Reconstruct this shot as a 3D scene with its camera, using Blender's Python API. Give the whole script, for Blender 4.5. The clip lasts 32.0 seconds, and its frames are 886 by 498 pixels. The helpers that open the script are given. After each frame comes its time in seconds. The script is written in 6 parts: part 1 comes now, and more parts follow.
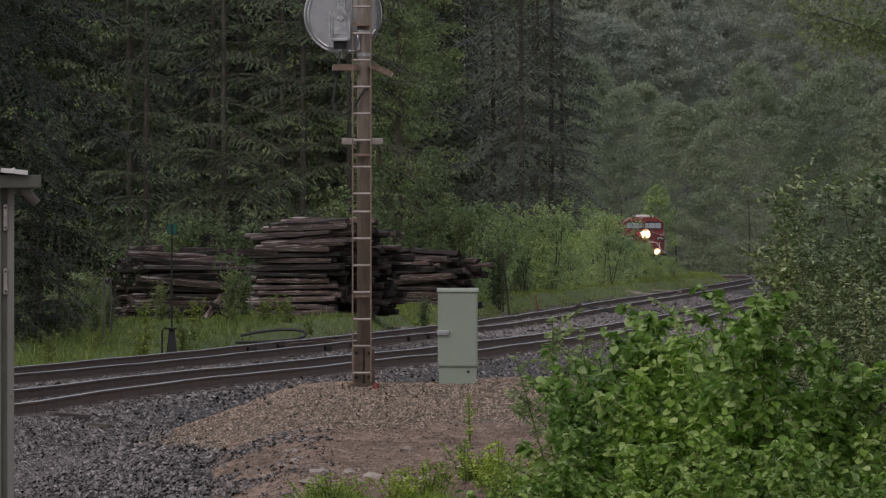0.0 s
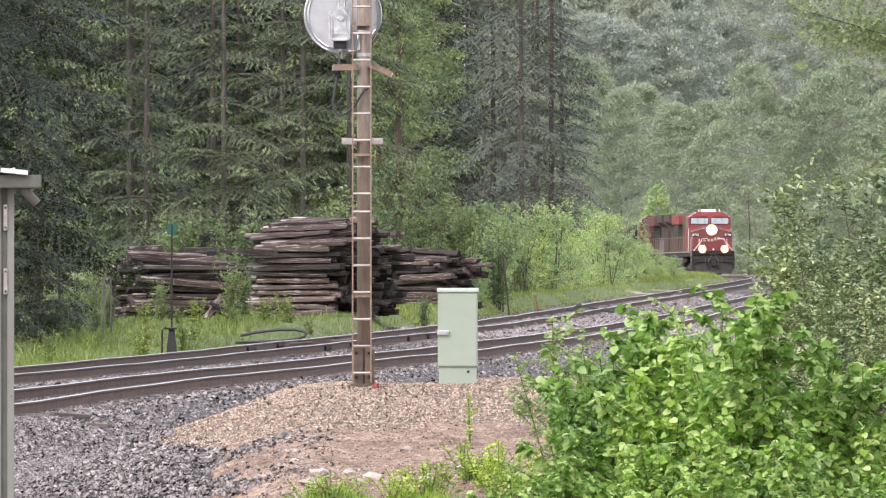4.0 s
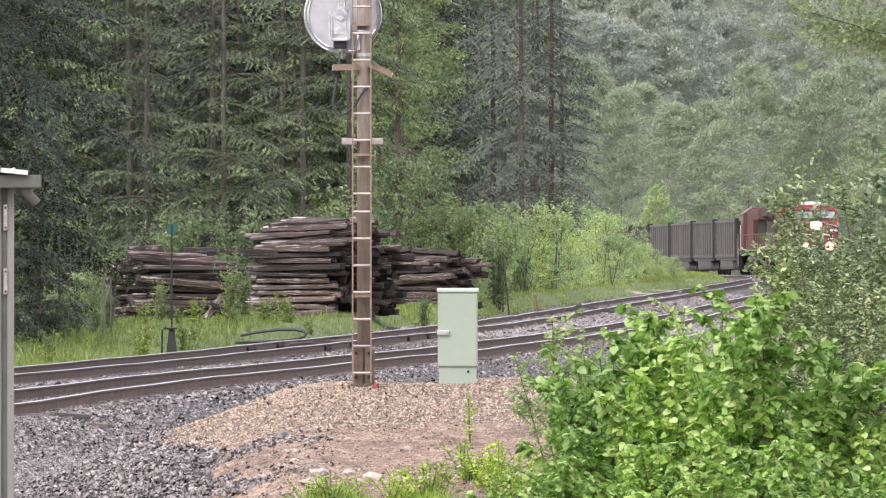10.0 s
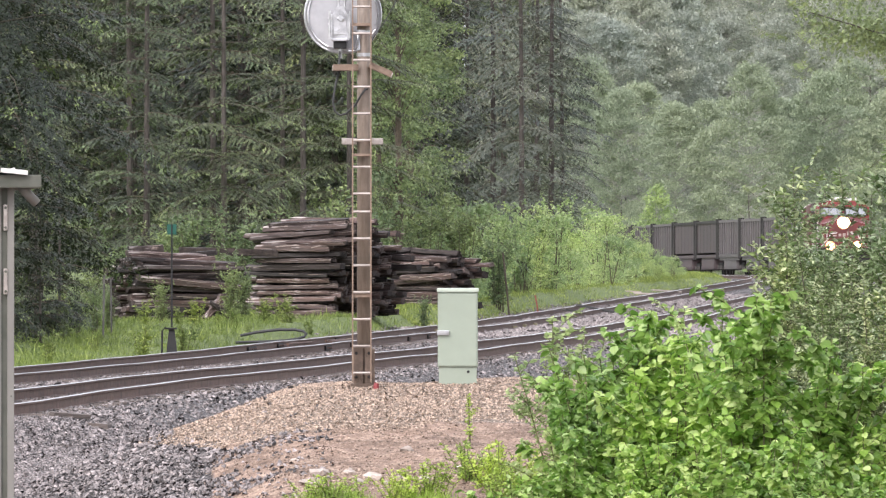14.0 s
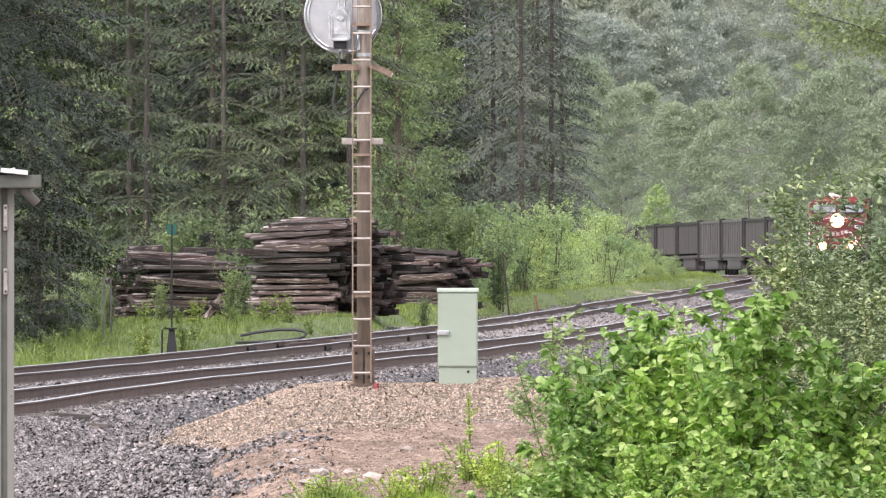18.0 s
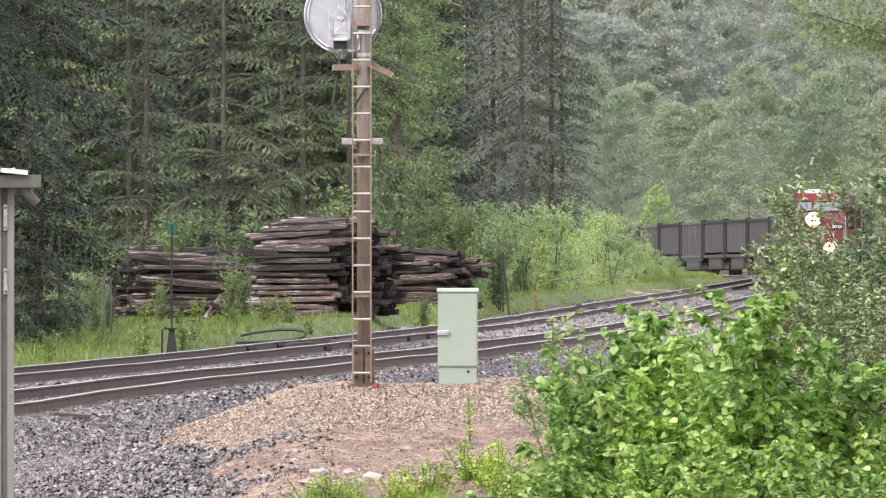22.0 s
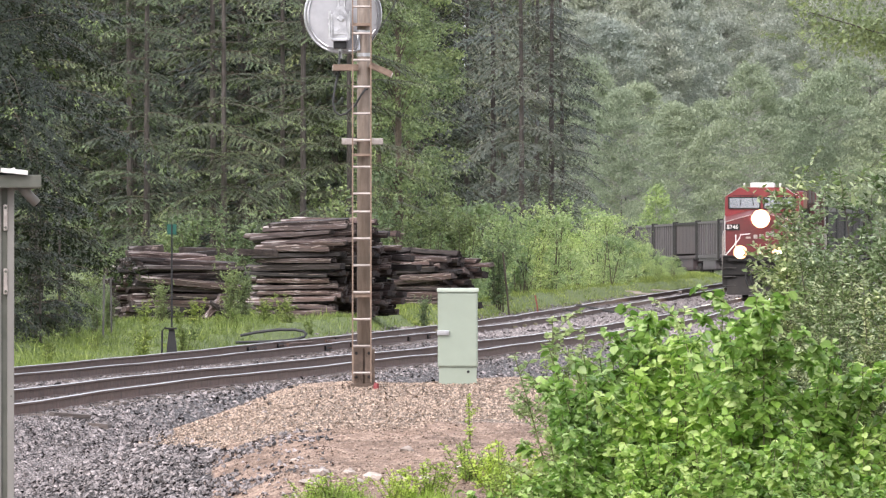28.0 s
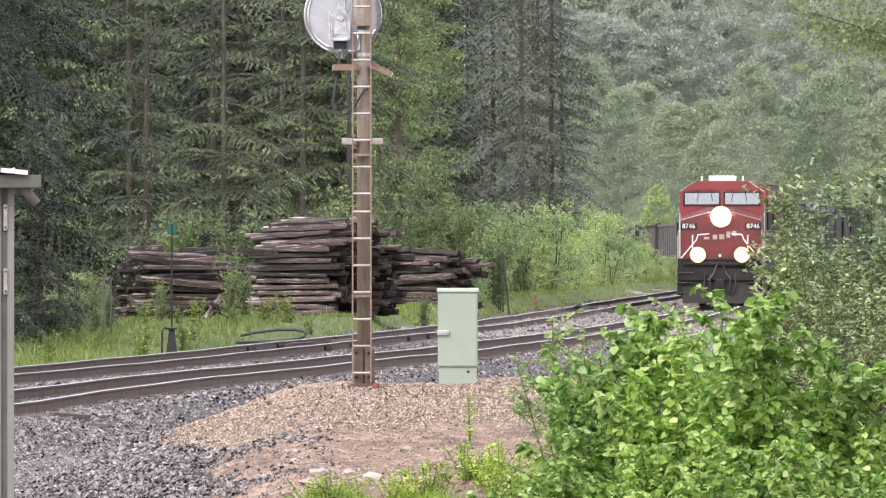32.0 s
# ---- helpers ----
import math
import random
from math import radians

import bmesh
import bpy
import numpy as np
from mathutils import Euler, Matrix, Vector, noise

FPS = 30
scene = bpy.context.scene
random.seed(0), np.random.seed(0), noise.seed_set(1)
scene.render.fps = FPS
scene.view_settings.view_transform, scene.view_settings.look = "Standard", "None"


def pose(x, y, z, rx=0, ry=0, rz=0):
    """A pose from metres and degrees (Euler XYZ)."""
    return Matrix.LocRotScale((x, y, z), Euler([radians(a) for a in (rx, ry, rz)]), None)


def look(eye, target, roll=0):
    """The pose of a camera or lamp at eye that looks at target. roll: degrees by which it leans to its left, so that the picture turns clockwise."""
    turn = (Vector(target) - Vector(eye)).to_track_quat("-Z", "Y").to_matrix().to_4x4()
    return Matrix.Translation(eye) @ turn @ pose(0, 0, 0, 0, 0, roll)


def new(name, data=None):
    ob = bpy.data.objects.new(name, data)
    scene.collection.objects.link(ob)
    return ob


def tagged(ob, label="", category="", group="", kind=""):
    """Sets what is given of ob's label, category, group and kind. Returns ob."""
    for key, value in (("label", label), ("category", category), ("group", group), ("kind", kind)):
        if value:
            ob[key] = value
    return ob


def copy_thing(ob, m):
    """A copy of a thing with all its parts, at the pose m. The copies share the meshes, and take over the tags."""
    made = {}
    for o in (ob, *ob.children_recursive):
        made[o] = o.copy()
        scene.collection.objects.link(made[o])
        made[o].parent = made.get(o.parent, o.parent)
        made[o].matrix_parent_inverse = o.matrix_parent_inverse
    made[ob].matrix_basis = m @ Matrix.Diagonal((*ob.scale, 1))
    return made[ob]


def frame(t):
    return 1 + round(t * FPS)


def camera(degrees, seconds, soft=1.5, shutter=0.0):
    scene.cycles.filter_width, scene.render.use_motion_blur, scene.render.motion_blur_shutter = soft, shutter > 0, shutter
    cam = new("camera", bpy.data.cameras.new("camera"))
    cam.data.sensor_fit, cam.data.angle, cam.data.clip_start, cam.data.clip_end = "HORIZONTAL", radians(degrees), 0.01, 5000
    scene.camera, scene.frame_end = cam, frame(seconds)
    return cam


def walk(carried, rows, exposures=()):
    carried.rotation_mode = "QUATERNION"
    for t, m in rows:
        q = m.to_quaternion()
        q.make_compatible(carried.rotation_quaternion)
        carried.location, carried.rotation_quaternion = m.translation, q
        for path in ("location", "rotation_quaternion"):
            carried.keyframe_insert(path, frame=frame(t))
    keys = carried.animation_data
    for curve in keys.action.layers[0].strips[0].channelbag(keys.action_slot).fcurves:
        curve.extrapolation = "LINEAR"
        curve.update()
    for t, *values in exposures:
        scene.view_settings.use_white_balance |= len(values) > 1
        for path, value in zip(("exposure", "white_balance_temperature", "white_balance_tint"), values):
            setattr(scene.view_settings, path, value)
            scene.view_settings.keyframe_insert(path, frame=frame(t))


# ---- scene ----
# Metres; x to the right, y away from the camera, z up from the rail tops.

# ---------------------------------------------------------------- camera
cam = camera(5.058, 32.0, soft=1.3)
STAND = look((0, 0, 2.0), (0, 1000, 2.28))
walk(cam, [(0, STAND), (32, STAND)],
     exposures=[(t, stops + 0.05, 6400, 15) for t, stops in ((0, -0.86), (0.25, -0.28), (0.5, 0.32), (0.75, 0.75), (1.0, 1.11), (1.5, 1.11), (32, 1.11))])

# ---------------------------------------------------------------- light
world = bpy.data.worlds.new("overcast_sky")
scene.world = world
world.use_nodes = True
wn = world.node_tree.nodes
sky = wn.new("ShaderNodeTexSky")
sky.sky_type, sky.sun_disc = "NISHITA", False
sky.sun_elevation, sky.sun_rotation = radians(44), radians(215)
sky.dust_density, sky.ozone_density = 4.0, 0.6
cloud = wn.new("ShaderNodeMixRGB")
cloud.inputs[0].default_value = 0.7
cloud.inputs[2].default_value = (7.3, 7.55, 7.9, 1)
world.node_tree.links.new(sky.outputs[0], cloud.inputs[1])
world.node_tree.links.new(cloud.outputs[0], wn["Background"].inputs[0])
wn["Background"].inputs[1].default_value = 0.12
sun = new("sun", bpy.data.lights.new("sun", "SUN"))
sun.data.energy, sun.data.angle, sun.data.color = 1.5, radians(40), (1.0, 0.98, 0.95)
sun.matrix_world = look((-60, -85, 100), (0, 0, 0))


# ---------------------------------------------------------------- materials
def nodes_of(name):
    m = bpy.data.materials.new(name)
    m.use_nodes = True
    nt = m.node_tree
    return m, nt, nt.nodes["Principled BSDF"]


def noise_node(nt, scale, detail=6, rough=0.6, vec=None):
    n = nt.nodes.new("ShaderNodeTexNoise")
    n.inputs["Scale"].default_value = scale
    n.inputs["Detail"].default_value = detail
    n.inputs["Roughness"].default_value = rough
    if vec is not None:
        nt.links.new(vec, n.inputs["Vector"])
    return n


def ramp_node(nt, fac, stops):
    r = nt.nodes.new("ShaderNodeValToRGB")
    e = r.color_ramp.elements
    while len(e) < len(stops):
        e.new(0.5)
    for el, (p, c) in zip(e, stops):
        el.position, el.color = p, (*c, 1)
    nt.links.new(fac, r.inputs[0])
    return r


def mix_node(nt, kind, fac, a, b):
    n = nt.nodes.new("ShaderNodeMixRGB")
    n.blend_type = kind
    for sock, v in zip(n.inputs, (fac, a, b)):
        if isinstance(v, (int, float)):
            sock.default_value = v
        elif isinstance(v, tuple):
            sock.default_value = (*v, 1)
        else:
            nt.links.new(v, sock)
    return n.outputs[0]


def surface(name, dark, light, scale=4.0, rough=0.7, metal=0.0, bump=0.2, stain=None, stain_scale=0.8,
            stain_amount=0.5, vary=0.25, stretch=None, island=False, bump_dist=0.02, stain_stretch=None, stain_from=(0.45, 0.68)):
    """A worn surface: grain between two colours, large stains, and a brightness of its own for each object or piece."""
    m, nt, p = nodes_of(name)
    tc = nt.nodes.new("ShaderNodeTexCoord")
    vec = tc.outputs["Object"]
    if stretch:
        mp = nt.nodes.new("ShaderNodeMapping")
        mp.inputs["Scale"].default_value = stretch
        nt.links.new(vec, mp.inputs[0])
        vec = mp.outputs[0]
    fine = noise_node(nt, scale, 8, 0.65, vec)
    col = ramp_node(nt, fine.outputs[0], [(0.3, dark), (0.7, light)]).outputs[0]
    if stain:
        vec2 = tc.outputs["Object"]
        if stain_stretch:
            mp = nt.nodes.new("ShaderNodeMapping")
            mp.inputs["Scale"].default_value = stain_stretch
            nt.links.new(vec2, mp.inputs[0])
            vec2 = mp.outputs[0]
        big = noise_node(nt, stain_scale, 4, 0.6, vec2)
        f = ramp_node(nt, big.outputs[0], [(stain_from[0], (0, 0, 0)), (stain_from[1], (stain_amount,) * 3)])
        col = mix_node(nt, "MIX", f.outputs[0], col, stain)
    if vary:
        if island:
            rnd = nt.nodes.new("ShaderNodeNewGeometry").outputs["Random Per Island"]
        else:
            rnd = nt.nodes.new("ShaderNodeObjectInfo").outputs["Random"]
        g = ramp_node(nt, rnd, [(0, (1 - vary,) * 3), (1, (1 + vary,) * 3)])
        col = mix_node(nt, "MULTIPLY", 1.0, col, g.outputs[0])
    nt.links.new(col, p.inputs["Base Color"])
    p.inputs["Roughness"].default_value = rough
    p.inputs["Metallic"].default_value = metal
    if bump:
        b = nt.nodes.new("ShaderNodeBump")
        b.inputs["Strength"].default_value, b.inputs["Distance"].default_value = bump, bump_dist
        nt.links.new(fine.outputs[0], b.inputs["Height"])
        nt.links.new(b.outputs[0], p.inputs["Normal"])
    return m


def leafage(name, dark, mid, light, patch=0.25, through_light=0.35, rough=0.5, mottle=1.0):
    """Leaves: each leaf has its own tone, and clumps differ; light passes through."""
    m, nt, p = nodes_of(name)
    geo = nt.nodes.new("ShaderNodeNewGeometry")
    info = nt.nodes.new("ShaderNodeObjectInfo")
    col = ramp_node(nt, geo.outputs["Random Per Island"], [(0, dark), (0.55, mid), (1, light)]).outputs[0]
    big = noise_node(nt, patch, 3, 0.6, geo.outputs["Position"])
    tone = ramp_node(nt, big.outputs[0], [(0.3, tuple(1 - mottle * k for k in (0.38, 0.34, 0.3))), (0.7, (1 + 0.25 * mottle, 1 + 0.2 * mottle, 1.0))])
    col = mix_node(nt, "MULTIPLY", 1.0, col, tone.outputs[0])
    own = ramp_node(nt, info.outputs["Random"], [(0, tuple(1 - mottle * k for k in (0.22, 0.16, 0.12))), (1, (1 + 0.2 * mottle, 1 + 0.14 * mottle, 1.02))])
    col = mix_node(nt, "MULTIPLY", 1.0, col, own.outputs[0])
    nt.links.new(col, p.inputs["Base Color"])
    p.inputs["Roughness"].default_value = rough
    tr = nt.nodes.new("ShaderNodeBsdfTranslucent")
    nt.links.new(col, tr.inputs[0])
    mx = nt.nodes.new("ShaderNodeMixShader")
    mx.inputs[0].default_value = through_light
    nt.links.new(p.outputs[0], mx.inputs[1])
    nt.links.new(tr.outputs[0], mx.inputs[2])
    nt.links.new(mx.outputs[0], nt.nodes["Material Output"].inputs[0])
    return m


def glow(name, colour, strength):
    m, nt, p = nodes_of(name)
    p.inputs["Base Color"].default_value = (*colour, 1)
    p.inputs["Emission Color"].default_value = (*colour, 1)
    p.inputs["Emission Strength"].default_value = strength
    return m


M_BALLAST = surface("ballast", (0.034, 0.0285, 0.0275), (0.31, 0.272, 0.264), 9, 0.65, island=True, vary=0.85, bump=0.3)
M_PEBBLE = surface("gravel_pebbles", (0.2, 0.142, 0.106), (0.47, 0.366, 0.288), 9, 0.85, island=True, vary=0.6, bump=0.2)
M_SOILBIT = surface("soil_clods", (0.09, 0.064, 0.05), (0.4, 0.3, 0.24), 9, 0.95, island=True, vary=0.7, bump=0.2)
M_RAIL = surface("rail_rust", (0.06, 0.035, 0.028), (0.15, 0.09, 0.07), 6, 0.75, vary=0.1, stretch=(1, 1, 1), bump=0.2)
M_RAILTOP = surface("rail_head_polished", (0.42, 0.4, 0.38), (0.62, 0.6, 0.58), 3, 0.28, 0.9, vary=0.05, bump=0.05)
M_SLEEPER = surface("track_tie_wood", (0.05, 0.042, 0.038), (0.16, 0.13, 0.115), 7, 0.9, vary=0.3, stretch=(1, 8, 8))
M_OLDTIE = surface("weathered_tie_wood", (0.005, 0.004, 0.004), (0.105, 0.066, 0.056), 3.2, 0.65, vary=0.85,
                   stretch=(0.4, 7, 7), stain=(0.42, 0.37, 0.355), stain_scale=2.2, stain_amount=0.75, stain_stretch=(0.5, 6.5, 6.5), stain_from=(0.56, 0.64), bump=1.0)
M_SPLINTER = surface("bare_wood_splinter", (0.2, 0.15, 0.125), (0.42, 0.35, 0.31), 9, 0.8, vary=0.3)
M_TIEEND = surface("tie_end_grain", (0.006, 0.005, 0.005), (0.075, 0.055, 0.048), 12, 0.95, vary=0.7, bump=0.4)
M_MAST = surface("weathered_brown_mast_paint", (0.15, 0.116, 0.09), (0.29, 0.228, 0.182), 5, 0.5, vary=0.0,
                 stain=(0.1, 0.075, 0.058), stain_scale=2.5, stretch=(6, 6, 0.8), bump=0.08)
M_RUNG = surface("galvanised_rungs", (0.3, 0.26, 0.235), (0.47, 0.42, 0.39), 12, 0.4, 0.5, vary=0.1)
M_STRINGER = surface("rusty_ladder_rail", (0.16, 0.11, 0.08), (0.28, 0.2, 0.15), 9, 0.7, vary=0.0)
M_ALU = surface("weathered_aluminium", (0.42, 0.42, 0.435), (0.72, 0.72, 0.74), 9, 0.28, 0.85, vary=0.05, stain=(0.25, 0.25, 0.26), stain_scale=8)
M_DISC = surface("grey_disc_paint", (0.33, 0.33, 0.345), (0.43, 0.43, 0.445), 3, 0.5, 0.0, vary=0.0, stain=(0.27, 0.27, 0.285),
                 stain_scale=4)
M_BLACK = surface("black_paint", (0.004, 0.004, 0.0045), (0.014, 0.013, 0.013), 6, 0.7, vary=0.1)
M_CABLE = surface("black_rubber_cable", (0.015, 0.015, 0.015), (0.04, 0.04, 0.04), 30, 0.6, vary=0.0)
M_CABINET = surface("pale_green_cabinet_paint", (0.275, 0.318, 0.258), (0.318, 0.362, 0.295), 1.6, 0.45, vary=0.0,
                    stain=(0.25, 0.288, 0.228), stain_scale=2.2, stain_amount=0.4, bump=0.03)
M_CABLID = surface("cabinet_lid_paint", (0.4, 0.455, 0.385), (0.46, 0.512, 0.44), 2, 0.4, vary=0.0, bump=0.03)
M_GREENDISC = surface("green_target_paint", (0.0, 0.05, 0.035), (0.005, 0.085, 0.06), 6, 0.5, vary=0.0)
M_SHEDWALL = surface("grey_shed_paint", (0.17, 0.16, 0.145), (0.24, 0.23, 0.21), 3, 0.6, vary=0.0, stain=(0.13, 0.12, 0.105),
                     stain_scale=1.5)
M_SHEDROOF = surface("white_shed_roof", (0.6, 0.58, 0.55), (0.8, 0.79, 0.77), 4, 0.5, vary=0.0, stain=(0.45, 0.42, 0.38))
M_GUTTER = surface("mossy_grey_fascia", (0.07, 0.074, 0.058), (0.125, 0.126, 0.105), 5, 0.7, vary=0.0, stain=(0.05, 0.054, 0.036))
M_BARK = surface("conifer_bark", (0.035, 0.029, 0.026), (0.12, 0.102, 0.094), 5, 0.95, vary=0.3, stretch=(3, 3, 0.5), bump=0.6)
M_BIRCH = surface("pale_bark", (0.22, 0.21, 0.19), (0.42, 0.4, 0.37), 3, 0.9, vary=0.2, stretch=(1, 1, 3))
M_TWIG = surface("twig_bark", (0.05, 0.04, 0.03), (0.13, 0.1, 0.075), 9, 0.9, vary=0.2)
# Needles kept dark as bough shade; tips are new growth brightened as lit ends.
M_SPRUCE = leafage("conifer_needles", (0.036, 0.043, 0.025), (0.08, 0.096, 0.053), (0.165, 0.19, 0.105), 0.35, 0.18)
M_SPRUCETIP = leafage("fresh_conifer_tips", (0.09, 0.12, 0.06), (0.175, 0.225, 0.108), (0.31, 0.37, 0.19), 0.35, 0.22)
# Blue-grey because distance haze is mixed into these needle colours.
M_HAZESPRUCE = leafage("blue_grey_conifer_needles", (0.08, 0.092, 0.087), (0.126, 0.143, 0.134), (0.185, 0.207, 0.19), 0.3, 0.28)
M_HAZETIP = leafage("blue_grey_conifer_tips", (0.1, 0.126, 0.1), (0.17, 0.207, 0.152), (0.27, 0.315, 0.23), 0.3, 0.25)
# Dark needles hold interior shade; the strong mottle paints lit lobes over it.
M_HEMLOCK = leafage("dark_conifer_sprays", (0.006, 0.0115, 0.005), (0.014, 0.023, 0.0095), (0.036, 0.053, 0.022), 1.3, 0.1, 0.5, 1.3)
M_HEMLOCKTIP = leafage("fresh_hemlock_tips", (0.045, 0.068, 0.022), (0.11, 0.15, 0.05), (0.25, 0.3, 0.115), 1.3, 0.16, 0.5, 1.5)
# Far poplar leaves: haze put into the colour, pale, greyed and low in contrast.
M_HAZEASPEN = leafage("grey_green_poplar_leaves", (0.27, 0.296, 0.257), (0.345, 0.376, 0.322), (0.44, 0.476, 0.412), 0.06, 0.4, 0.6, 0.35)
M_HAZEASPEN_NEAR = leafage("light_poplar_leaves", (0.235, 0.278, 0.193), (0.3, 0.35, 0.245), (0.4, 0.46, 0.325), 0.08, 0.38, 0.6, 0.35)
M_YOUNGLEAF = leafage("young_poplar_leaves", (0.2, 0.3, 0.13), (0.3, 0.405, 0.19), (0.43, 0.53, 0.29), 0.4, 0.42)
M_FARBALLAST = surface("dusty_brown_ballast", (0.115, 0.1, 0.097), (0.34, 0.3, 0.29), 9, 0.85, island=True, vary=0.5, bump=0.3)
M_GREENSTEM = surface("green_shoot_bark", (0.075, 0.085, 0.03), (0.16, 0.17, 0.065), 9, 0.8, vary=0.2)
M_WILLOW = leafage("willow_shrub_leaves", (0.25, 0.36, 0.135), (0.42, 0.54, 0.255), (0.63, 0.71, 0.43), 0.4, 0.5)
M_BIRCHLEAF = leafage("birch_leaves", (0.13, 0.18, 0.095), (0.19, 0.255, 0.13), (0.28, 0.345, 0.18), 0.6, 0.38)
M_WEED = leafage("weed_leaves", (0.24, 0.36, 0.06), (0.38, 0.52, 0.11), (0.55, 0.68, 0.24), 1.2, 0.45)
M_ALDER = leafage("bright_shrub_leaves", (0.095, 0.215, 0.028), (0.32, 0.495, 0.11), (0.59, 0.72, 0.32), 1.6, 0.48, 0.36, 0.7)
# The near-white leaf tone paints sky sheen onto some of the leaves.
M_POPLAR = leafage("dark_glossy_shrub_leaves", (0.08, 0.128, 0.046), (0.21, 0.29, 0.13), (0.62, 0.69, 0.48), 1.0, 0.38, 0.26)
M_GRASS = leafage("grass_blades", (0.11, 0.16, 0.04), (0.23, 0.305, 0.085), (0.45, 0.52, 0.21), 0.9, 0.42, 0.5, 1.2)
M_LOCORED = surface("red_locomotive_paint", (0.2, 0.026, 0.03), (0.26, 0.038, 0.042), 2, 0.42, vary=0.0, stain=(0.16, 0.035, 0.035),
                    stain_scale=0.8, bump=0.02)
M_LOCODIRT = surface("grimy_red_hood_paint", (0.045, 0.022, 0.021), (0.08, 0.034, 0.032), 2, 0.65, vary=0.0, stain=(0.034, 0.03, 0.028), stain_scale=1.1, stain_amount=0.8)
# Darker version of the cab red: shade of the upright nose, painted in.
M_NOSERED = surface("grimy_red_nose_paint", (0.105, 0.018, 0.019), (0.16, 0.027, 0.028), 2, 0.5, vary=0.0, stain=(0.07, 0.025, 0.024), stain_scale=1.2, bump=0.02)
M_MAROON = surface("sooty_faded_red_paint", (0.085, 0.024, 0.026), (0.125, 0.034, 0.035), 2, 0.55, vary=0.0, stain=(0.05, 0.03, 0.028), stain_scale=1.2, stain_amount=0.7)
M_TANK = surface("dusty_grey_tank", (0.07, 0.064, 0.06), (0.15, 0.138, 0.128), 4, 0.7, vary=0.05, stain=(0.05, 0.045, 0.04))
# Warm emission for the halo around the lit lamps, not a lamp part.
M_LAMPHALO = glow("lamp_reflector", (1.0, 0.52, 0.26), 0.62)
M_FRAMEBLACK = surface("dirty_black_frame", (0.007, 0.0065, 0.006), (0.022, 0.019, 0.017), 5, 0.8, vary=0.1, stain=(0.038, 0.03, 0.026))
M_WHITE = surface("white_paint", (0.68, 0.67, 0.65), (0.82, 0.81, 0.8), 4, 0.5, vary=0.0, bump=0.02)
M_GRAYCAR = surface("grey_gondola_aluminium", (0.076, 0.067, 0.069), (0.125, 0.111, 0.113), 1.2, 0.6, 0.1, vary=0.14,
                    stain=(0.055, 0.048, 0.049), stain_scale=0.4, stretch=(1, 1, 0.3))
M_BROWNCAR = surface("brown_gondola_paint", (0.045, 0.034, 0.037), (0.072, 0.056, 0.059), 1.2, 0.65, vary=0.2,
                     stain=(0.08, 0.05, 0.047), stain_scale=0.5, stretch=(1, 1, 0.3))
M_COAL = surface("coal", (0.008, 0.008, 0.008), (0.03, 0.03, 0.03), 14, 0.6, bump=0.8, vary=0.0)
M_HEADLIGHT = glow("headlight", (1.0, 0.8, 0.55), 260.0)
M_REDSTAKE = surface("faded_orange_stake_paint", (0.25, 0.07, 0.05), (0.38, 0.12, 0.085), 6, 0.8, vary=0.0)
M_SLEEVE = surface("rusty_dark_sleeve", (0.07, 0.05, 0.04), (0.19, 0.135, 0.1), 6, 0.8, vary=0.0, stain=(0.05, 0.038, 0.03), stain_scale=5)
M_GREYPOST = surface("grey_weathered_post", (0.07, 0.065, 0.06), (0.14, 0.13, 0.12), 6, 0.8, vary=0.1, stretch=(4, 4, 0.6))
M_CLIP = surface("yellowish_clip_metal", (0.2, 0.17, 0.1), (0.36, 0.31, 0.19), 9, 0.6, vary=0.2)
M_STONE = surface("pale_stone", (0.3, 0.25, 0.215), (0.56, 0.49, 0.44), 14, 0.85, vary=0.25, stain=(0.3, 0.22, 0.17), stain_scale=9)

M_GLASS, nt_, p_ = nodes_of("cab_glass")
p_.inputs["Base Color"].default_value = (0.44, 0.46, 0.49, 1)
p_.inputs["Roughness"].default_value, p_.inputs["Metallic"].default_value = 0.08, 0.85


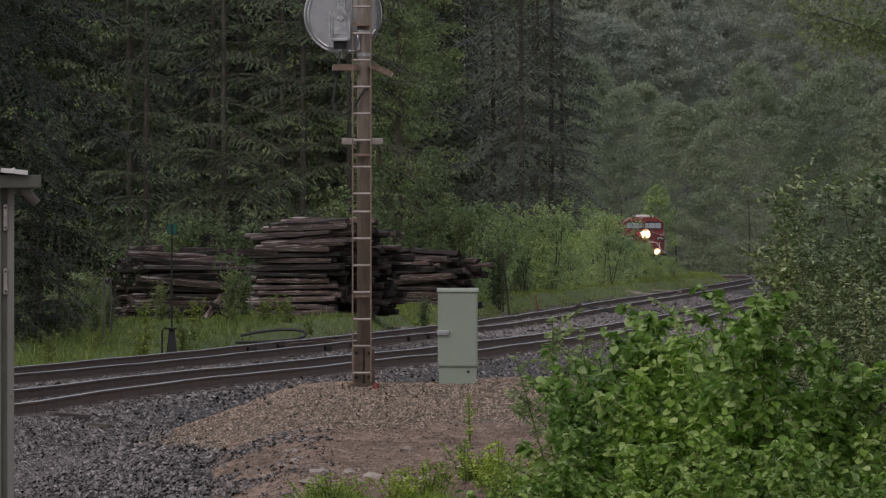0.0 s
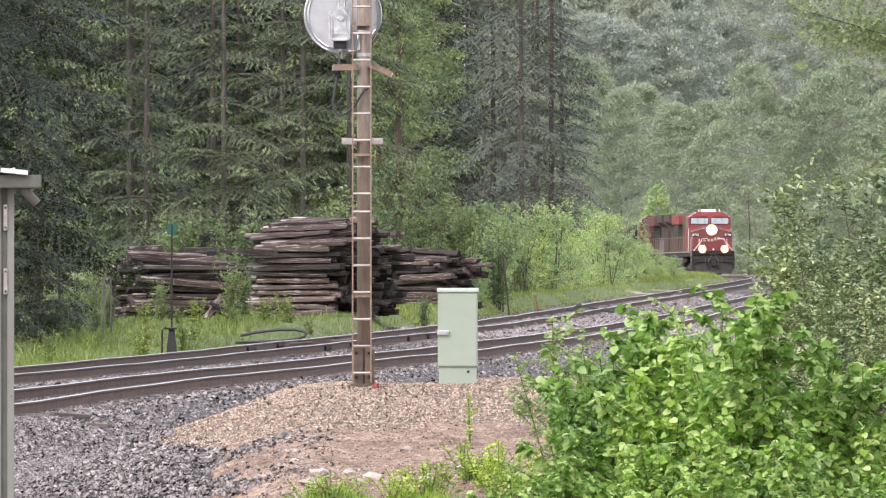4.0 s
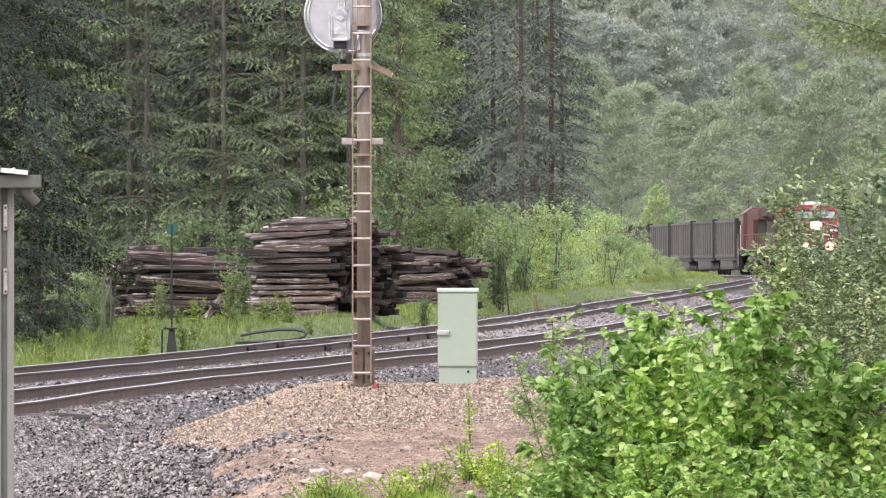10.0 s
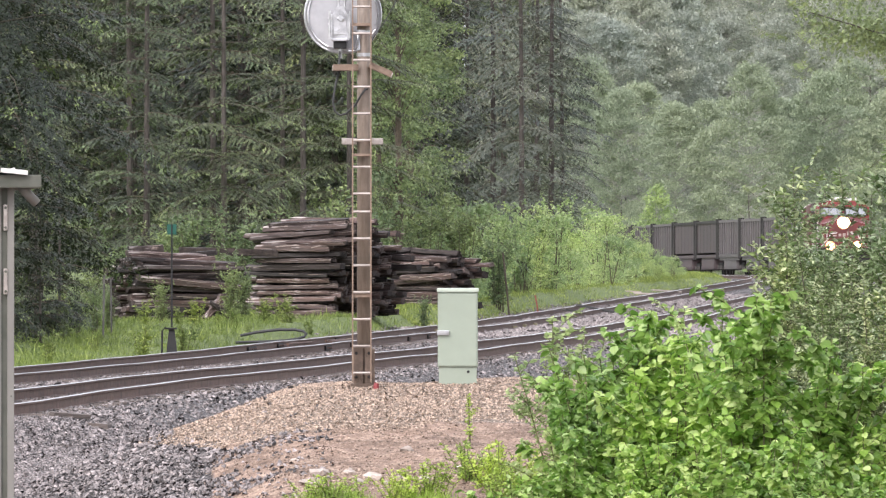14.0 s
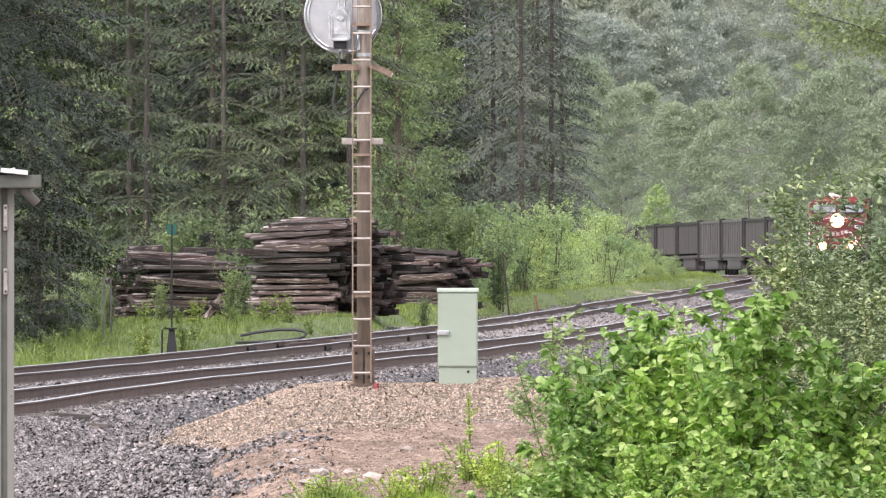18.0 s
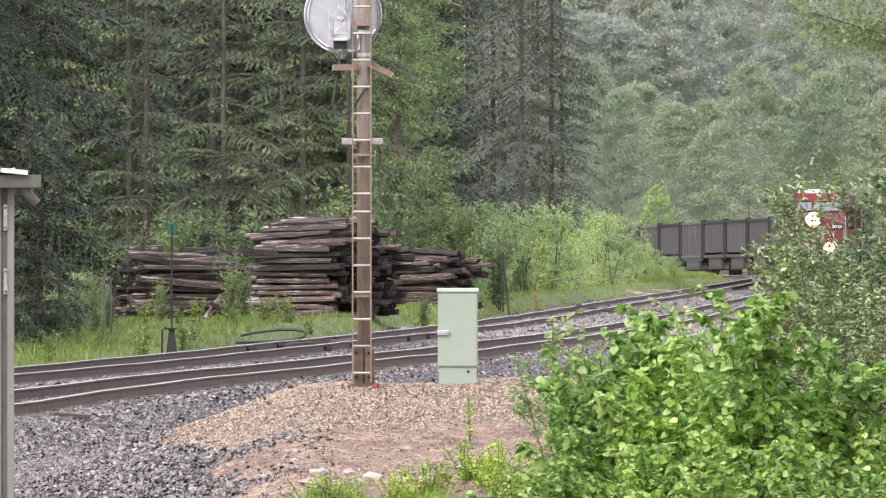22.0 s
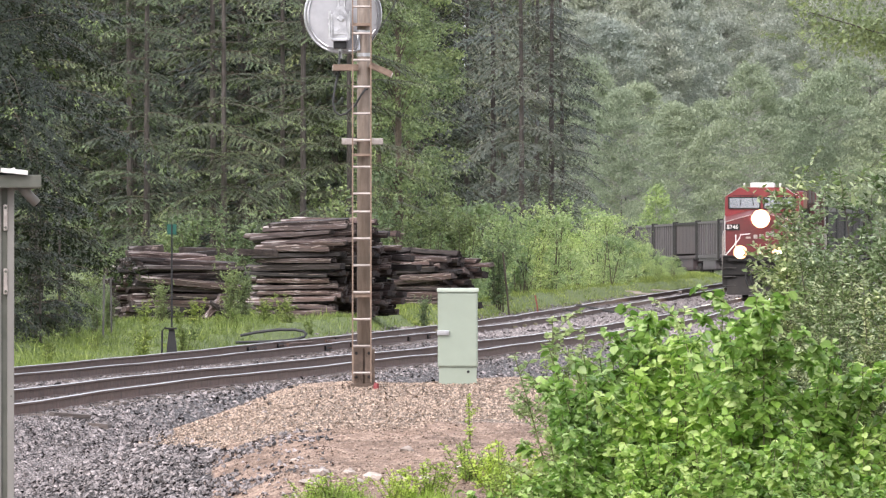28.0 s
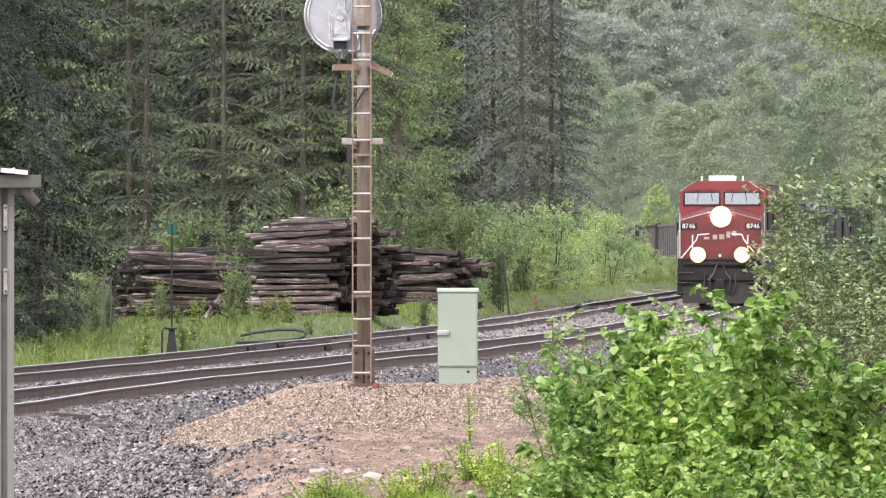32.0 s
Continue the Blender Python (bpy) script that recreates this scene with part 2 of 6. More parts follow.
def ground_material():
    """Grass, crushed rock by the track, tan gravel on the mound and bare brown dirt before it."""
    m, nt, p = nodes_of("ground_cover")
    geo = nt.nodes.new("ShaderNodeNewGeometry")
    pos = geo.outputs["Position"]
    att = nt.nodes.new("ShaderNodeAttribute")
    att.attribute_name = "cover"
    sep = nt.nodes.new("ShaderNodeSeparateColor")
    nt.links.new(att.outputs["Color"], sep.inputs[0])
    n1, n2, n3 = noise_node(nt, 14, 8, 0.7, pos), noise_node(nt, 1.1, 5, 0.6, pos), noise_node(nt, 55, 3, 0.6, pos)
    grass = ramp_node(nt, n1.outputs[0], [(0.3, (0.06, 0.085, 0.024)), (0.7, (0.17, 0.215, 0.07))]).outputs[0]
    def cells(scale, stops):
        v = nt.nodes.new("ShaderNodeTexVoronoi")
        v.inputs["Scale"].default_value = scale
        nt.links.new(pos, v.inputs["Vector"])
        one = nt.nodes.new("ShaderNodeSeparateColor")
        nt.links.new(v.outputs["Color"], one.inputs[0])
        tone = ramp_node(nt, one.outputs[0], stops).outputs[0]
        joint = ramp_node(nt, v.outputs["Distance"], [(0.25, (1, 1, 1)), (0.62, (0.25, 0.25, 0.25))]).outputs[0]
        return mix_node(nt, "MULTIPLY", 1.0, tone, joint)

    rock = cells(21, [(0.0, (0.035, 0.031, 0.031)), (0.6, (0.14, 0.124, 0.122)), (1.0, (0.42, 0.385, 0.375))])
    tan = cells(42, [(0.0, (0.19, 0.135, 0.1)), (0.6, (0.4, 0.31, 0.245)), (1.0, (0.68, 0.57, 0.47))])
    n4 = noise_node(nt, 4.5, 10, 0.82, pos)
    dirt = ramp_node(nt, n4.outputs[0], [(0.32, (0.11, 0.074, 0.055)), (0.5, (0.31, 0.215, 0.162)), (0.7, (0.6, 0.47, 0.37))]).outputs[0]
    wet = ramp_node(nt, n2.outputs[0], [(0.35, (0.6, 0.58, 0.56)), (0.65, (1.1, 1.1, 1.1))]).outputs[0]
    dirt = mix_node(nt, "MULTIPLY", 1.0, dirt, wet)
    dirt = mix_node(nt, "MULTIPLY", 1.0, dirt, ramp_node(nt, n3.outputs[0], [(0.35, (0.55, 0.53, 0.52)), (0.6, (1.15, 1.15, 1.15))]).outputs[0])

    def edge(channel):
        s = nt.nodes.new("ShaderNodeMath")
        s.operation = "MULTIPLY_ADD"
        nt.links.new(n2.outputs[0], s.inputs[0])
        s.inputs[1].default_value = 0.5
        nt.links.new(sep.outputs[channel], s.inputs[2])
        return ramp_node(nt, s.outputs[0], [(0.68, (0, 0, 0)), (0.82, (1, 1, 1))]).outputs[0]

    col = mix_node(nt, "MIX", edge(0), grass, rock)
    col = mix_node(nt, "MIX", edge(2), col, dirt)
    col = mix_node(nt, "MIX", edge(1), col, tan)
    nt.links.new(col, p.inputs["Base Color"])
    p.inputs["Roughness"].default_value = 0.92
    b = nt.nodes.new("ShaderNodeBump")
    b.inputs["Strength"].default_value, b.inputs["Distance"].default_value = 0.7, 0.03
    nt.links.new(n3.outputs[0], b.inputs["Height"])
    nt.links.new(b.outputs[0], p.inputs["Normal"])
    return m


M_GROUND = ground_material()


# ---------------------------------------------------------------- building helpers
def mesh_of(name, verts, faces, material, smooth=False):
    me = bpy.data.meshes.new(name)
    me.from_pydata([tuple(v) for v in verts] if not isinstance(verts, np.ndarray) else verts.tolist(), [],
                   faces if not isinstance(faces, np.ndarray) else faces.tolist())
    me.materials.append(material)
    if smooth:
        me.polygons.foreach_set("use_smooth", [True] * len(me.polygons))
    me.update()
    return me


def child(name, me, parent, label="", m=None):
    ob = new(name, me)
    ob.parent = parent
    if m is not None:
        ob.matrix_basis = m
    return tagged(ob, label)


def part(name, bm, material, parent, label="", m=None, smooth=False):
    me = bpy.data.meshes.new(name)
    bm.to_mesh(me)
    bm.free()
    me.materials.append(material)
    if smooth:
        me.polygons.foreach_set("use_smooth", [True] * len(me.polygons))
    return child(name, me, parent, label, m)


def thing(name, m, label, category, group="", kind=""):
    ob = new(name)
    ob.empty_display_size = 0.2
    ob.matrix_basis = m
    return tagged(ob, label, category, group, kind)


def box(bm, x0, x1, y0, y1, z0, z1, bevel=0.0, m=None):
    t = Matrix.Translation(((x0 + x1) / 2, (y0 + y1) / 2, (z0 + z1) / 2)) @ Matrix.Diagonal((x1 - x0, y1 - y0, z1 - z0, 1))
    vs = bmesh.ops.create_cube(bm, size=1, matrix=(m @ t) if m is not None else t)["verts"]
    if bevel:
        es = list({e for v in vs for e in v.link_edges})
        bmesh.ops.bevel(bm, geom=es, offset=bevel, segments=2, affect="EDGES", profile=0.7)
    return bm


def boxes(*rows, bevel=0.0):
    bm = bmesh.new()
    for r in rows:
        box(bm, *r, bevel=bevel)
    return bm


def tube(bm, points, radius, sides=8, radius_end=None, caps=True):
    """A round bar along points, tapered when radius_end is given."""
    pts = [Vector(p) for p in points]
    n = len(pts)
    rings = []
    for i, p in enumerate(pts):
        d = (pts[min(i + 1, n - 1)] - pts[max(i - 1, 0)]).normalized()
        a = d.orthogonal().normalized() if abs(d.z) > 0.9 else d.cross(Vector((0, 0, 1))).normalized()
        b = d.cross(a)
        r = radius if radius_end is None else radius + (radius_end - radius) * i / max(1, n - 1)
        rings.append([bm.verts.new(p + r * (math.cos(k * math.tau / sides) * a + math.sin(k * math.tau / sides) * b))
                      for k in range(sides)])
    for q0, q1 in zip(rings, rings[1:]):
        for k in range(sides):
            bm.faces.new((q0[k], q0[(k + 1) % sides], q1[(k + 1) % sides], q1[k]))
    if caps:
        bm.faces.new(rings[0][::-1])
        bm.faces.new(rings[-1])
    return bm


def prism(bm, outline, axis, a0, a1):
    """A straight bar whose cross-section is outline; axis 0: outline is (y, z), axis 1: (x, z), axis 2: (x, y)."""
    def place(u, v, a):
        return ((a, u, v), (u, a, v), (u, v, a))[axis]
    r0 = [bm.verts.new(place(u, v, a0)) for u, v in outline]
    r1 = [bm.verts.new(place(u, v, a1)) for u, v in outline]
    n = len(outline)
    for k in range(n):
        bm.faces.new((r0[k], r0[(k + 1) % n], r1[(k + 1) % n], r1[k]))
    bm.faces.new(r0[::-1])
    bm.faces.new(r1)
    bmesh.ops.recalc_face_normals(bm, faces=bm.faces[:])
    return bm


# ---------------------------------------------------------------- plan: the two tracks and the ground
SLOPE_Y = [100, 150, 200, 260, 330, 420, 490, 550, 610, 670, 730, 790, 900, 1700]
SLOPE = [0.1538, 0.1289, 0.104, 0.0738, 0.0471, 0.0663, 0.0643, 0.0594, 0.0196, -0.0606, -0.0763, -0.0668, -0.0545, 0.0]
PATH_Y = np.arange(60.0, 1701.0, 1.0)
PATH_DX = np.interp(PATH_Y, SLOPE_Y, SLOPE)
PATH_X = np.cumsum(PATH_DX)
PATH_X += 10.2 - np.interp(366, PATH_Y, PATH_X)
TRACK_GAP = 4.7


def main_x(y):
    return np.interp(y, PATH_Y, PATH_X)


def main_dx(y):
    return np.interp(y, PATH_Y, PATH_DX)


def rail_z(y):
    return np.interp(y, [0, 149, 152, 158, 170, 178, 186, 195, 209, 225, 250, 366, 420, 480, 560, 640, 700, 790, 2000],
                     [-0.3, -0.26, -0.22, -0.16, -0.1, -0.085, -0.07, -0.055, -0.06, -0.03, 0, 0.02, 0.12, 0.28, 0.47, 0.48, 0.4, 0.05, 0.0])


def siding_drop(y):
    """How far the siding lies below the main line; it sags towards the switch."""
    low = np.interp(y, [0, 150, 177, 185, 192, 200, 208, 218, 230, 244, 260, 300, 366], [-0.36, -0.3, -0.162, -0.155, -0.145, -0.12, -0.1, -0.085, -0.047, -0.04, -0.03, -0.01, 0])
    return np.where(np.asarray(y) < 366, np.minimum(0.0, low - rail_z(y)), 0.0)


def smooth01(v):
    v = np.clip(v, 0, 1)
    return v * v * (3 - 2 * v)


def lateral(x, y):
    """Distance to the right of the main track's centre."""
    return (x - main_x(y)) / np.sqrt(1 + main_dx(y) ** 2)


def mound(x, y):
    top = 0.5 - 0.135 * np.maximum(0, 114.0 - y) - 0.07 * np.maximum(0, y - 116.5) - 0.05 * np.maximum(0, y - 122)
    side = np.maximum(0, -1.1 - x) * 0.09 + np.maximum(0, -1.7 - x) * 0.27 + np.maximum(0, x - 3.0) * 0.15
    return top - side - 0.02 * np.sin(x * 2.1 + y) * np.cos(y * 1.3)


def ground_z(x, y):
    x, y = np.asarray(x, float), np.asarray(y, float)
    d = lateral(x, y)
    zr = rail_z(y) + siding_drop(y) * smooth01((-d - 0.9) / (TRACK_GAP - 1.8))
    bed = zr - 0.2
    right = np.where(d > 1.6, -0.42 * smooth01((d - 1.6) / 1.6), 0.0)
    dl = -d - TRACK_GAP
    bank = np.interp(y, [0, 190, 215, 255, 300, 420, 560, 700, 900, 1700], [-0.2, -0.15, 0.0, 0.42, 0.5, 0.5, 0.3, 0.4, 0.6, 0.6])
    left = np.where(dl > 1.7, -0.2 * smooth01((dl - 1.7) / 0.8) + (bank + 0.2) * smooth01((dl - 1.8) / 1.2), 0.0)
    z = bed + right + left
    hill = 0.16 * np.maximum(0, np.hypot(x * 0.6, y) - 900) * smooth01((np.abs(d) - 12) / 40)
    z = z + np.minimum(hill, 120)
    k = 0.12
    m = mound(x, y)
    h = np.clip(0.5 + 0.5 * (m - z) / k, 0, 1)
    blend = z * (1 - h) + m * h + k * h * (1 - h)
    near = smooth01((y - 92) / 8) * smooth01((9 - np.abs(x)) / 3) * (y < 160)
    z = z * (1 - near) + blend * near
    rough = near * smooth01((112.5 - y) / 2) * (0.022 * np.sin(5.1 * x + 2 * np.sin(3.1 * y)) * np.sin(4.3 * y + 1.7 * np.sin(2.2 * x)) + 0.012 * np.sin(13 * x + 3 * np.sin(5 * y)) * np.sin(11 * y))
    z = z + rough
    return z + 0.03 * np.sin(x * 1.7 + 0.4 * y) * np.sin(0.31 * y + x) * (np.abs(d + TRACK_GAP / 2) > 5)


def gz(x, y):
    return float(ground_z(x, y))


def build_ground():
    xs = np.concatenate([np.linspace(-1500, -60, 12), np.linspace(-50, -14, 16), np.arange(-13, -6, 0.5), np.arange(-6, -4, 0.25), np.arange(-4, 2, 0.12), np.arange(2, 13, 0.5), np.arange(13, 40, 0.75),
                         np.linspace(42, 90, 12), np.linspace(110, 1500, 12)])
    ys = np.concatenate([np.linspace(-300, 60, 8), np.arange(70, 98, 2.0), np.arange(98, 104, 0.25), np.arange(104, 113, 0.1), np.arange(113, 130, 0.25), np.arange(130, 300, 0.9),
                         np.arange(300, 900, 5.0), np.linspace(920, 3500, 30)])
    gx, gy = np.meshgrid(xs, ys)
    gzz = ground_z(gx, gy)
    v = np.stack([gx, gy, gzz], -1).reshape(-1, 3)
    nx, ny = len(xs), len(ys)
    i = (np.arange(ny - 1)[:, None] * nx + np.arange(nx - 1)[None]).reshape(-1)
    f = np.stack([i, i + 1, i + nx + 1, i + nx], -1)
    me = mesh_of("ground", v, f, M_GROUND, True)
    d = lateral(gx, gy)
    dl = -d - TRACK_GAP
    rock = smooth01((8.5 + np.where(gy < 150, 40, 0) - d) / 3) * smooth01((2.6 - dl) / 0.8)
    onm = smooth01((mound(gx, gy) + 0.25) / 0.3) * (gy > 96) * (gy < 126) * (np.abs(gx) < 9)
    tan = onm * smooth01((gy - 110.7 - 0.08 * gx) / 0.6)
    dirt = smooth01((gx + 2.75) / 0.5) * smooth01((112.5 - gy) / 1.0) * (gx < 30)
    c = np.stack([rock, tan, dirt, np.ones_like(rock)], -1).reshape(-1, 4)
    a = me.color_attributes.new("cover", "FLOAT_COLOR", "POINT")
    a.data.foreach_set("color", c.reshape(-1).astype(np.float32))
    ob = new("ground", me)
    return tagged(ob, "gravel, dirt and grass ground beside a railway", "ground", kind="structure")


ground = build_ground()


# ---------------------------------------------------------------- tracks
def track_frame(y, offset):
    dx = float(main_dx(y))
    n = math.hypot(1, dx)
    return Vector((float(main_x(y)) + offset / n, y - offset * dx / n, float(rail_z(y)) + (float(siding_drop(y)) if offset < -2.5 else 0.0))), Vector((dx / n, 1 / n, 0)), Vector((1 / n, -dx / n, 0))


RAIL_SHAPE = [(-0.07, -0.186), (0.07, -0.186), (0.07, -0.172), (0.012, -0.155), (0.01, -0.045), (0.034, -0.036), (0.036, -0.006),
              (0.026, 0.0), (-0.026, 0.0), (-0.036, -0.006), (-0.034, -0.036), (-0.01, -0.045), (-0.012, -0.155), (-0.07, -0.172)]


def rail(parent, offset, y0, y1):
    ys = np.concatenate([np.arange(y0, 420, 3.0), np.arange(420, y1, 8.0)])
    verts, faces, n = [], [], len(RAIL_SHAPE)
    for i, y in enumerate(ys):
        c, f, r = track_frame(float(y), offset)
        wob = 0.006 * math.sin(y * 0.23 + offset) + 0.004 * math.sin(y * 0.61)
        for u, w in RAIL_SHAPE:
            verts.append(c + r * u + Vector((0, 0, w + wob)))
        if i:
            b0, b1 = (i - 1) * n, i * n
            faces += [(b0 + k, b0 + (k + 1) % n, b1 + (k + 1) % n, b1 + k) for k in range(n)]
    me = mesh_of("rail", verts, faces, M_RAIL)
    me.materials.append(M_RAILTOP)
    idx = [1 if (k % n) in (6, 7, 8) else 0 for k in range(len(faces))]
    me.polygons.foreach_set("material_index", idx)
    return child("rail", me, parent, "rusty steel rail with a polished head")


def build_tracks():
    bm = box(bmesh.new(), -1.3, 1.3, -0.115, 0.115, -0.36, -0.18, bevel=0.012)
    tie = bpy.data.meshes.new("tie")
    bm.to_mesh(tie)
    bm.free()
    tie.materials.append(M_SLEEPER)
    for offset, label in ((0.0, "main railway track curving on grey ballast"), (-TRACK_GAP, "siding railway track beside the main line")):
        t = thing("railway_track", pose(0, 0, 0), label, "railway track", kind="structure")
        for side in (-0.7525, 0.7525):
            rail(t, offset + side, 118, 1400)
        y = 140.0
        while y < 290:
            c, f, r = track_frame(y, offset)
            rot = Matrix((( r.x, f.x, 0), (r.y, f.y, 0), (0, 0, 1))).to_4x4()
            child("tie", tie, t, m=Matrix.Translation(c + Vector((0, 0, random.uniform(-0.02, 0.02)))) @ rot)
            y += 0.56


build_tracks()


# ---------------------------------------------------------------- scattered stones
def rand_rot(n, rng, q):
    q /= np.linalg.norm(q, axis=1)[:, None]
    w, x, y, z = q.T
    return np.stack([np.stack([1 - 2 * (y * y + z * z), 2 * (x * y - z * w), 2 * (x * z + y * w)], -1),
                     np.stack([2 * (x * y + z * w), 1 - 2 * (x * x + z * z), 2 * (y * z - x * w)], -1),
                     np.stack([2 * (x * z - y * w), 2 * (y * z + x * w), 1 - 2 * (x * x + y * y)], -1)], 1)


OCT_V = np.array([(math.cos(k * math.tau / 5), math.sin(k * math.tau / 5), -0.45) for k in range(5)] + [(0, 0, 0.75)], float)
OCT_F = np.array([(k, (k + 1) % 5, 5) for k in range(5)])


def stones(name, material, pts, size, label, seed):
    rng = np.random.default_rng(seed)
    n = len(pts)
    q = np.zeros((n, 4))
    q[:, 1:3] = rng.normal(size=(n, 2)) * 0.3
    a = rng.random(n) * math.pi
    q[:, 0], q[:, 3] = np.cos(a), np.sin(a)
    R = rand_rot(n, rng, q)
    v = OCT_V[None] * (0.7 + 0.6 * rng.random((n, 6, 1))) * rng.uniform(0.6, 1.45, (n, 1, 3))
    v += rng.normal(size=(n, 6, 3)) * 0.14
    v = np.einsum("nij,nkj->nki", R, v) * (size * rng.uniform(0.55, 1.3, (n, 1, 1)))
    v += pts[:, None, :]
    f = OCT_F[None] + 6 * np.arange(n)[:, None, None]
    return tagged(new(name, mesh_of(name, v.reshape(-1, 3), f.reshape(-1, 3), material)), label, "gravel", kind="stuff")


def build_stones():
    rng = np.random.default_rng(5)
    # crushed rock by the track: thick near the main line, reaching towards the shed
    for name, n, y0, y1, size, label in (("near_ballast", 86000, 101, 150, 0.027, "loose grey crushed rock beside the main track"),
                                         ("track_ballast", 48000, 150, 262, 0.033, "grey crushed-rock ballast around the rails"),
                                         ("bank_ballast", 60000, 123, 152, 0.027, "grey crushed rock sloping down from the main track"),
                                         ("shoulder_ballast", 42000, 122, 152, 0.028, "grey crushed rock behind the gravel mound"),
                                         ("far_ballast", 28000, 262, 460, 0.055, "grey ballast between the two tracks on the curve")):
        y = 1 / rng.uniform(1 / y1, 1 / y0, n)
        x = rng.uniform(-0.046, 0.046, n) * y
        if y0 == 122:
            x = rng.uniform(-2.6, 4.2, n)
        elif y0 == 123:
            x = rng.uniform(-6.9, -1.0, n)
        elif y0 < 140:
            x = np.where(y < 128, rng.uniform(-6.2, -1.2, n), x)
        if y0 > 250:
            x = main_x(y) + rng.uniform(-TRACK_GAP - 2.3, 3.4, n)
        d = lateral(x, y)
        z = ground_z(x, y)
        edge = 0.35 * np.sin(y * 2.3 + x) + 0.2 * np.sin(y * 5.1 - 2 * x)
        spill = (y > 110.0) & (y < 110.9) & (np.abs(x + 1.75 + edge) < 0.5)
        bare = (y < 111.0) & (x > -2.3 + edge)
        tan = (y >= 111.0) & (y < 124) & (mound(x, y) > z - 0.1) & (mound(x, y) > -0.2) & (x > -3.2 + 0.3 * edge)
        thin = np.where(bare | tan, np.where(spill, 0.6, 0.006 if y0 > 140 else np.where(tan, 0.014, 0.08)), 1.0)
        keep = (d > -TRACK_GAP - 2.4) & (rng.random(n) < thin)
        stones(name, M_FARBALLAST if y0 > 250 else M_BALLAST, np.stack([x, y, z + 0.45 * size], -1)[keep], size, label, int(y0))
    n = 80000
    x = rng.uniform(-3.6, 2.6, n)
    y = rng.uniform(110.0, 121, n)
    m = mound(x, y)
    z = ground_z(x, y)
    keep = (z - m < 0.13) & (m > -0.2) & (y > 111.0 + 0.08 * x + 0.3 * np.sin(x * 2.2) + rng.normal(size=n) * 0.12)
    stones("mound_gravel", M_PEBBLE, np.stack([x, y, z + 0.004], -1)[keep], 0.0135, "tan gravel piled in a mound", 2)
    n = 20000
    x = rng.uniform(-2.6, 1.5, n)
    y = rng.uniform(104.5, 111, n)
    stones("dirt_pebbles", M_SOILBIT, np.stack([x, y, ground_z(x, y) - 0.003], -1), 0.013, "brown clods and pebbles on bare dirt", 3)
    n = 2600
    x = rng.uniform(-1.4, 1.2, n)
    y = 107.5 + 0.35 * rng.normal(size=n) + 0.25 * x
    stones("tan_pebbles", M_PEBBLE, np.stack([x, y, ground_z(x, y) - 0.002], -1), 0.016, "scattered tan stones on bare dirt", 4)
    for k, (x, y, r) in enumerate([(-1.4, 106.9, 0.1), (-1.32, 107.5, 0.11), (-1.0, 107.6, 0.07), (-0.75, 107.2, 0.08), (-0.45, 107.5, 0.06), (-0.2, 107.4, 0.07),
                                   (-1.6, 108.9, 0.05), (-0.4, 109.0, 0.06), (-2.5, 106.3, 0.09), (-2.9, 106.1, 0.07), (0.2, 107.9, 0.06), (-0.6, 106.9, 0.05), (-0.9, 106.8, 0.06)]):
        bm = bmesh.new()
        bmesh.ops.create_icosphere(bm, subdivisions=2, radius=r, matrix=Matrix.Diagonal((1.3, 1, 0.55, 1)))
        for v in bm.verts:
            v.co += 0.5 * r * noise.noise_vector(v.co * (1.3 / r) + Vector((k * 7, 0, 0)))
        me = bpy.data.meshes.new("pale_rock")
        bm.to_mesh(me)
        bm.free()
        me.materials.append(M_STONE)
        ob = tagged(new("pale_rock", me), "pale rounded rock half sunk in the dirt", "rock", "pale rocks on the dirt")
        ob.matrix_basis = pose(x, y, gz(x, y) + 0.1 * r, 0, 0, k * 50)


build_stones()


# ---------------------------------------------------------------- foliage
LEAF_V = np.array([(0, 0, 0), (-0.34, 0.45, 0.07), (0, 1, -0.06), (0.34, 0.45, 0.07), (0, 0.5, -0.04)], float)
LEAF_F = np.array([(0, 4, 1), (1, 4, 2), (0, 3, 4), (3, 2, 4)])
QUAD_V = np.array([(0, 0, 0), (-0.36, 0.5, 0.06), (0, 1, 0), (0.36, 0.5, 0.06)], float)
QUAD_F = np.array([(0, 3, 2), (0, 2, 1)])
TRI_V = np.array([(0, 0, 0), (-0.42, 0.8, 0.05), (0.42, 0.9, 0.05)], float)
TRI_F = np.array([(0, 2, 1)])
SPRAY_V = np.array([(-0.34, 0, 0), (0, 1, 0), (0.34, 0.1, 0)], float)
ROUND_V = np.array([(0, 0, -0.03), (-0.3, 0.18, 0.05), (-0.41, 0.52, 0.08), (-0.2, 0.86, 0.02), (0, 1.0, -0.07), (0.2, 0.86, 0.02),
                    (0.41, 0.52, 0.08), (0.3, 0.18, 0.05)], float)
ROUND_F = np.array([(0, 4, 3, 2), (0, 2, 1, 1), (0, 6, 5, 4), (0, 7, 6, 6)])


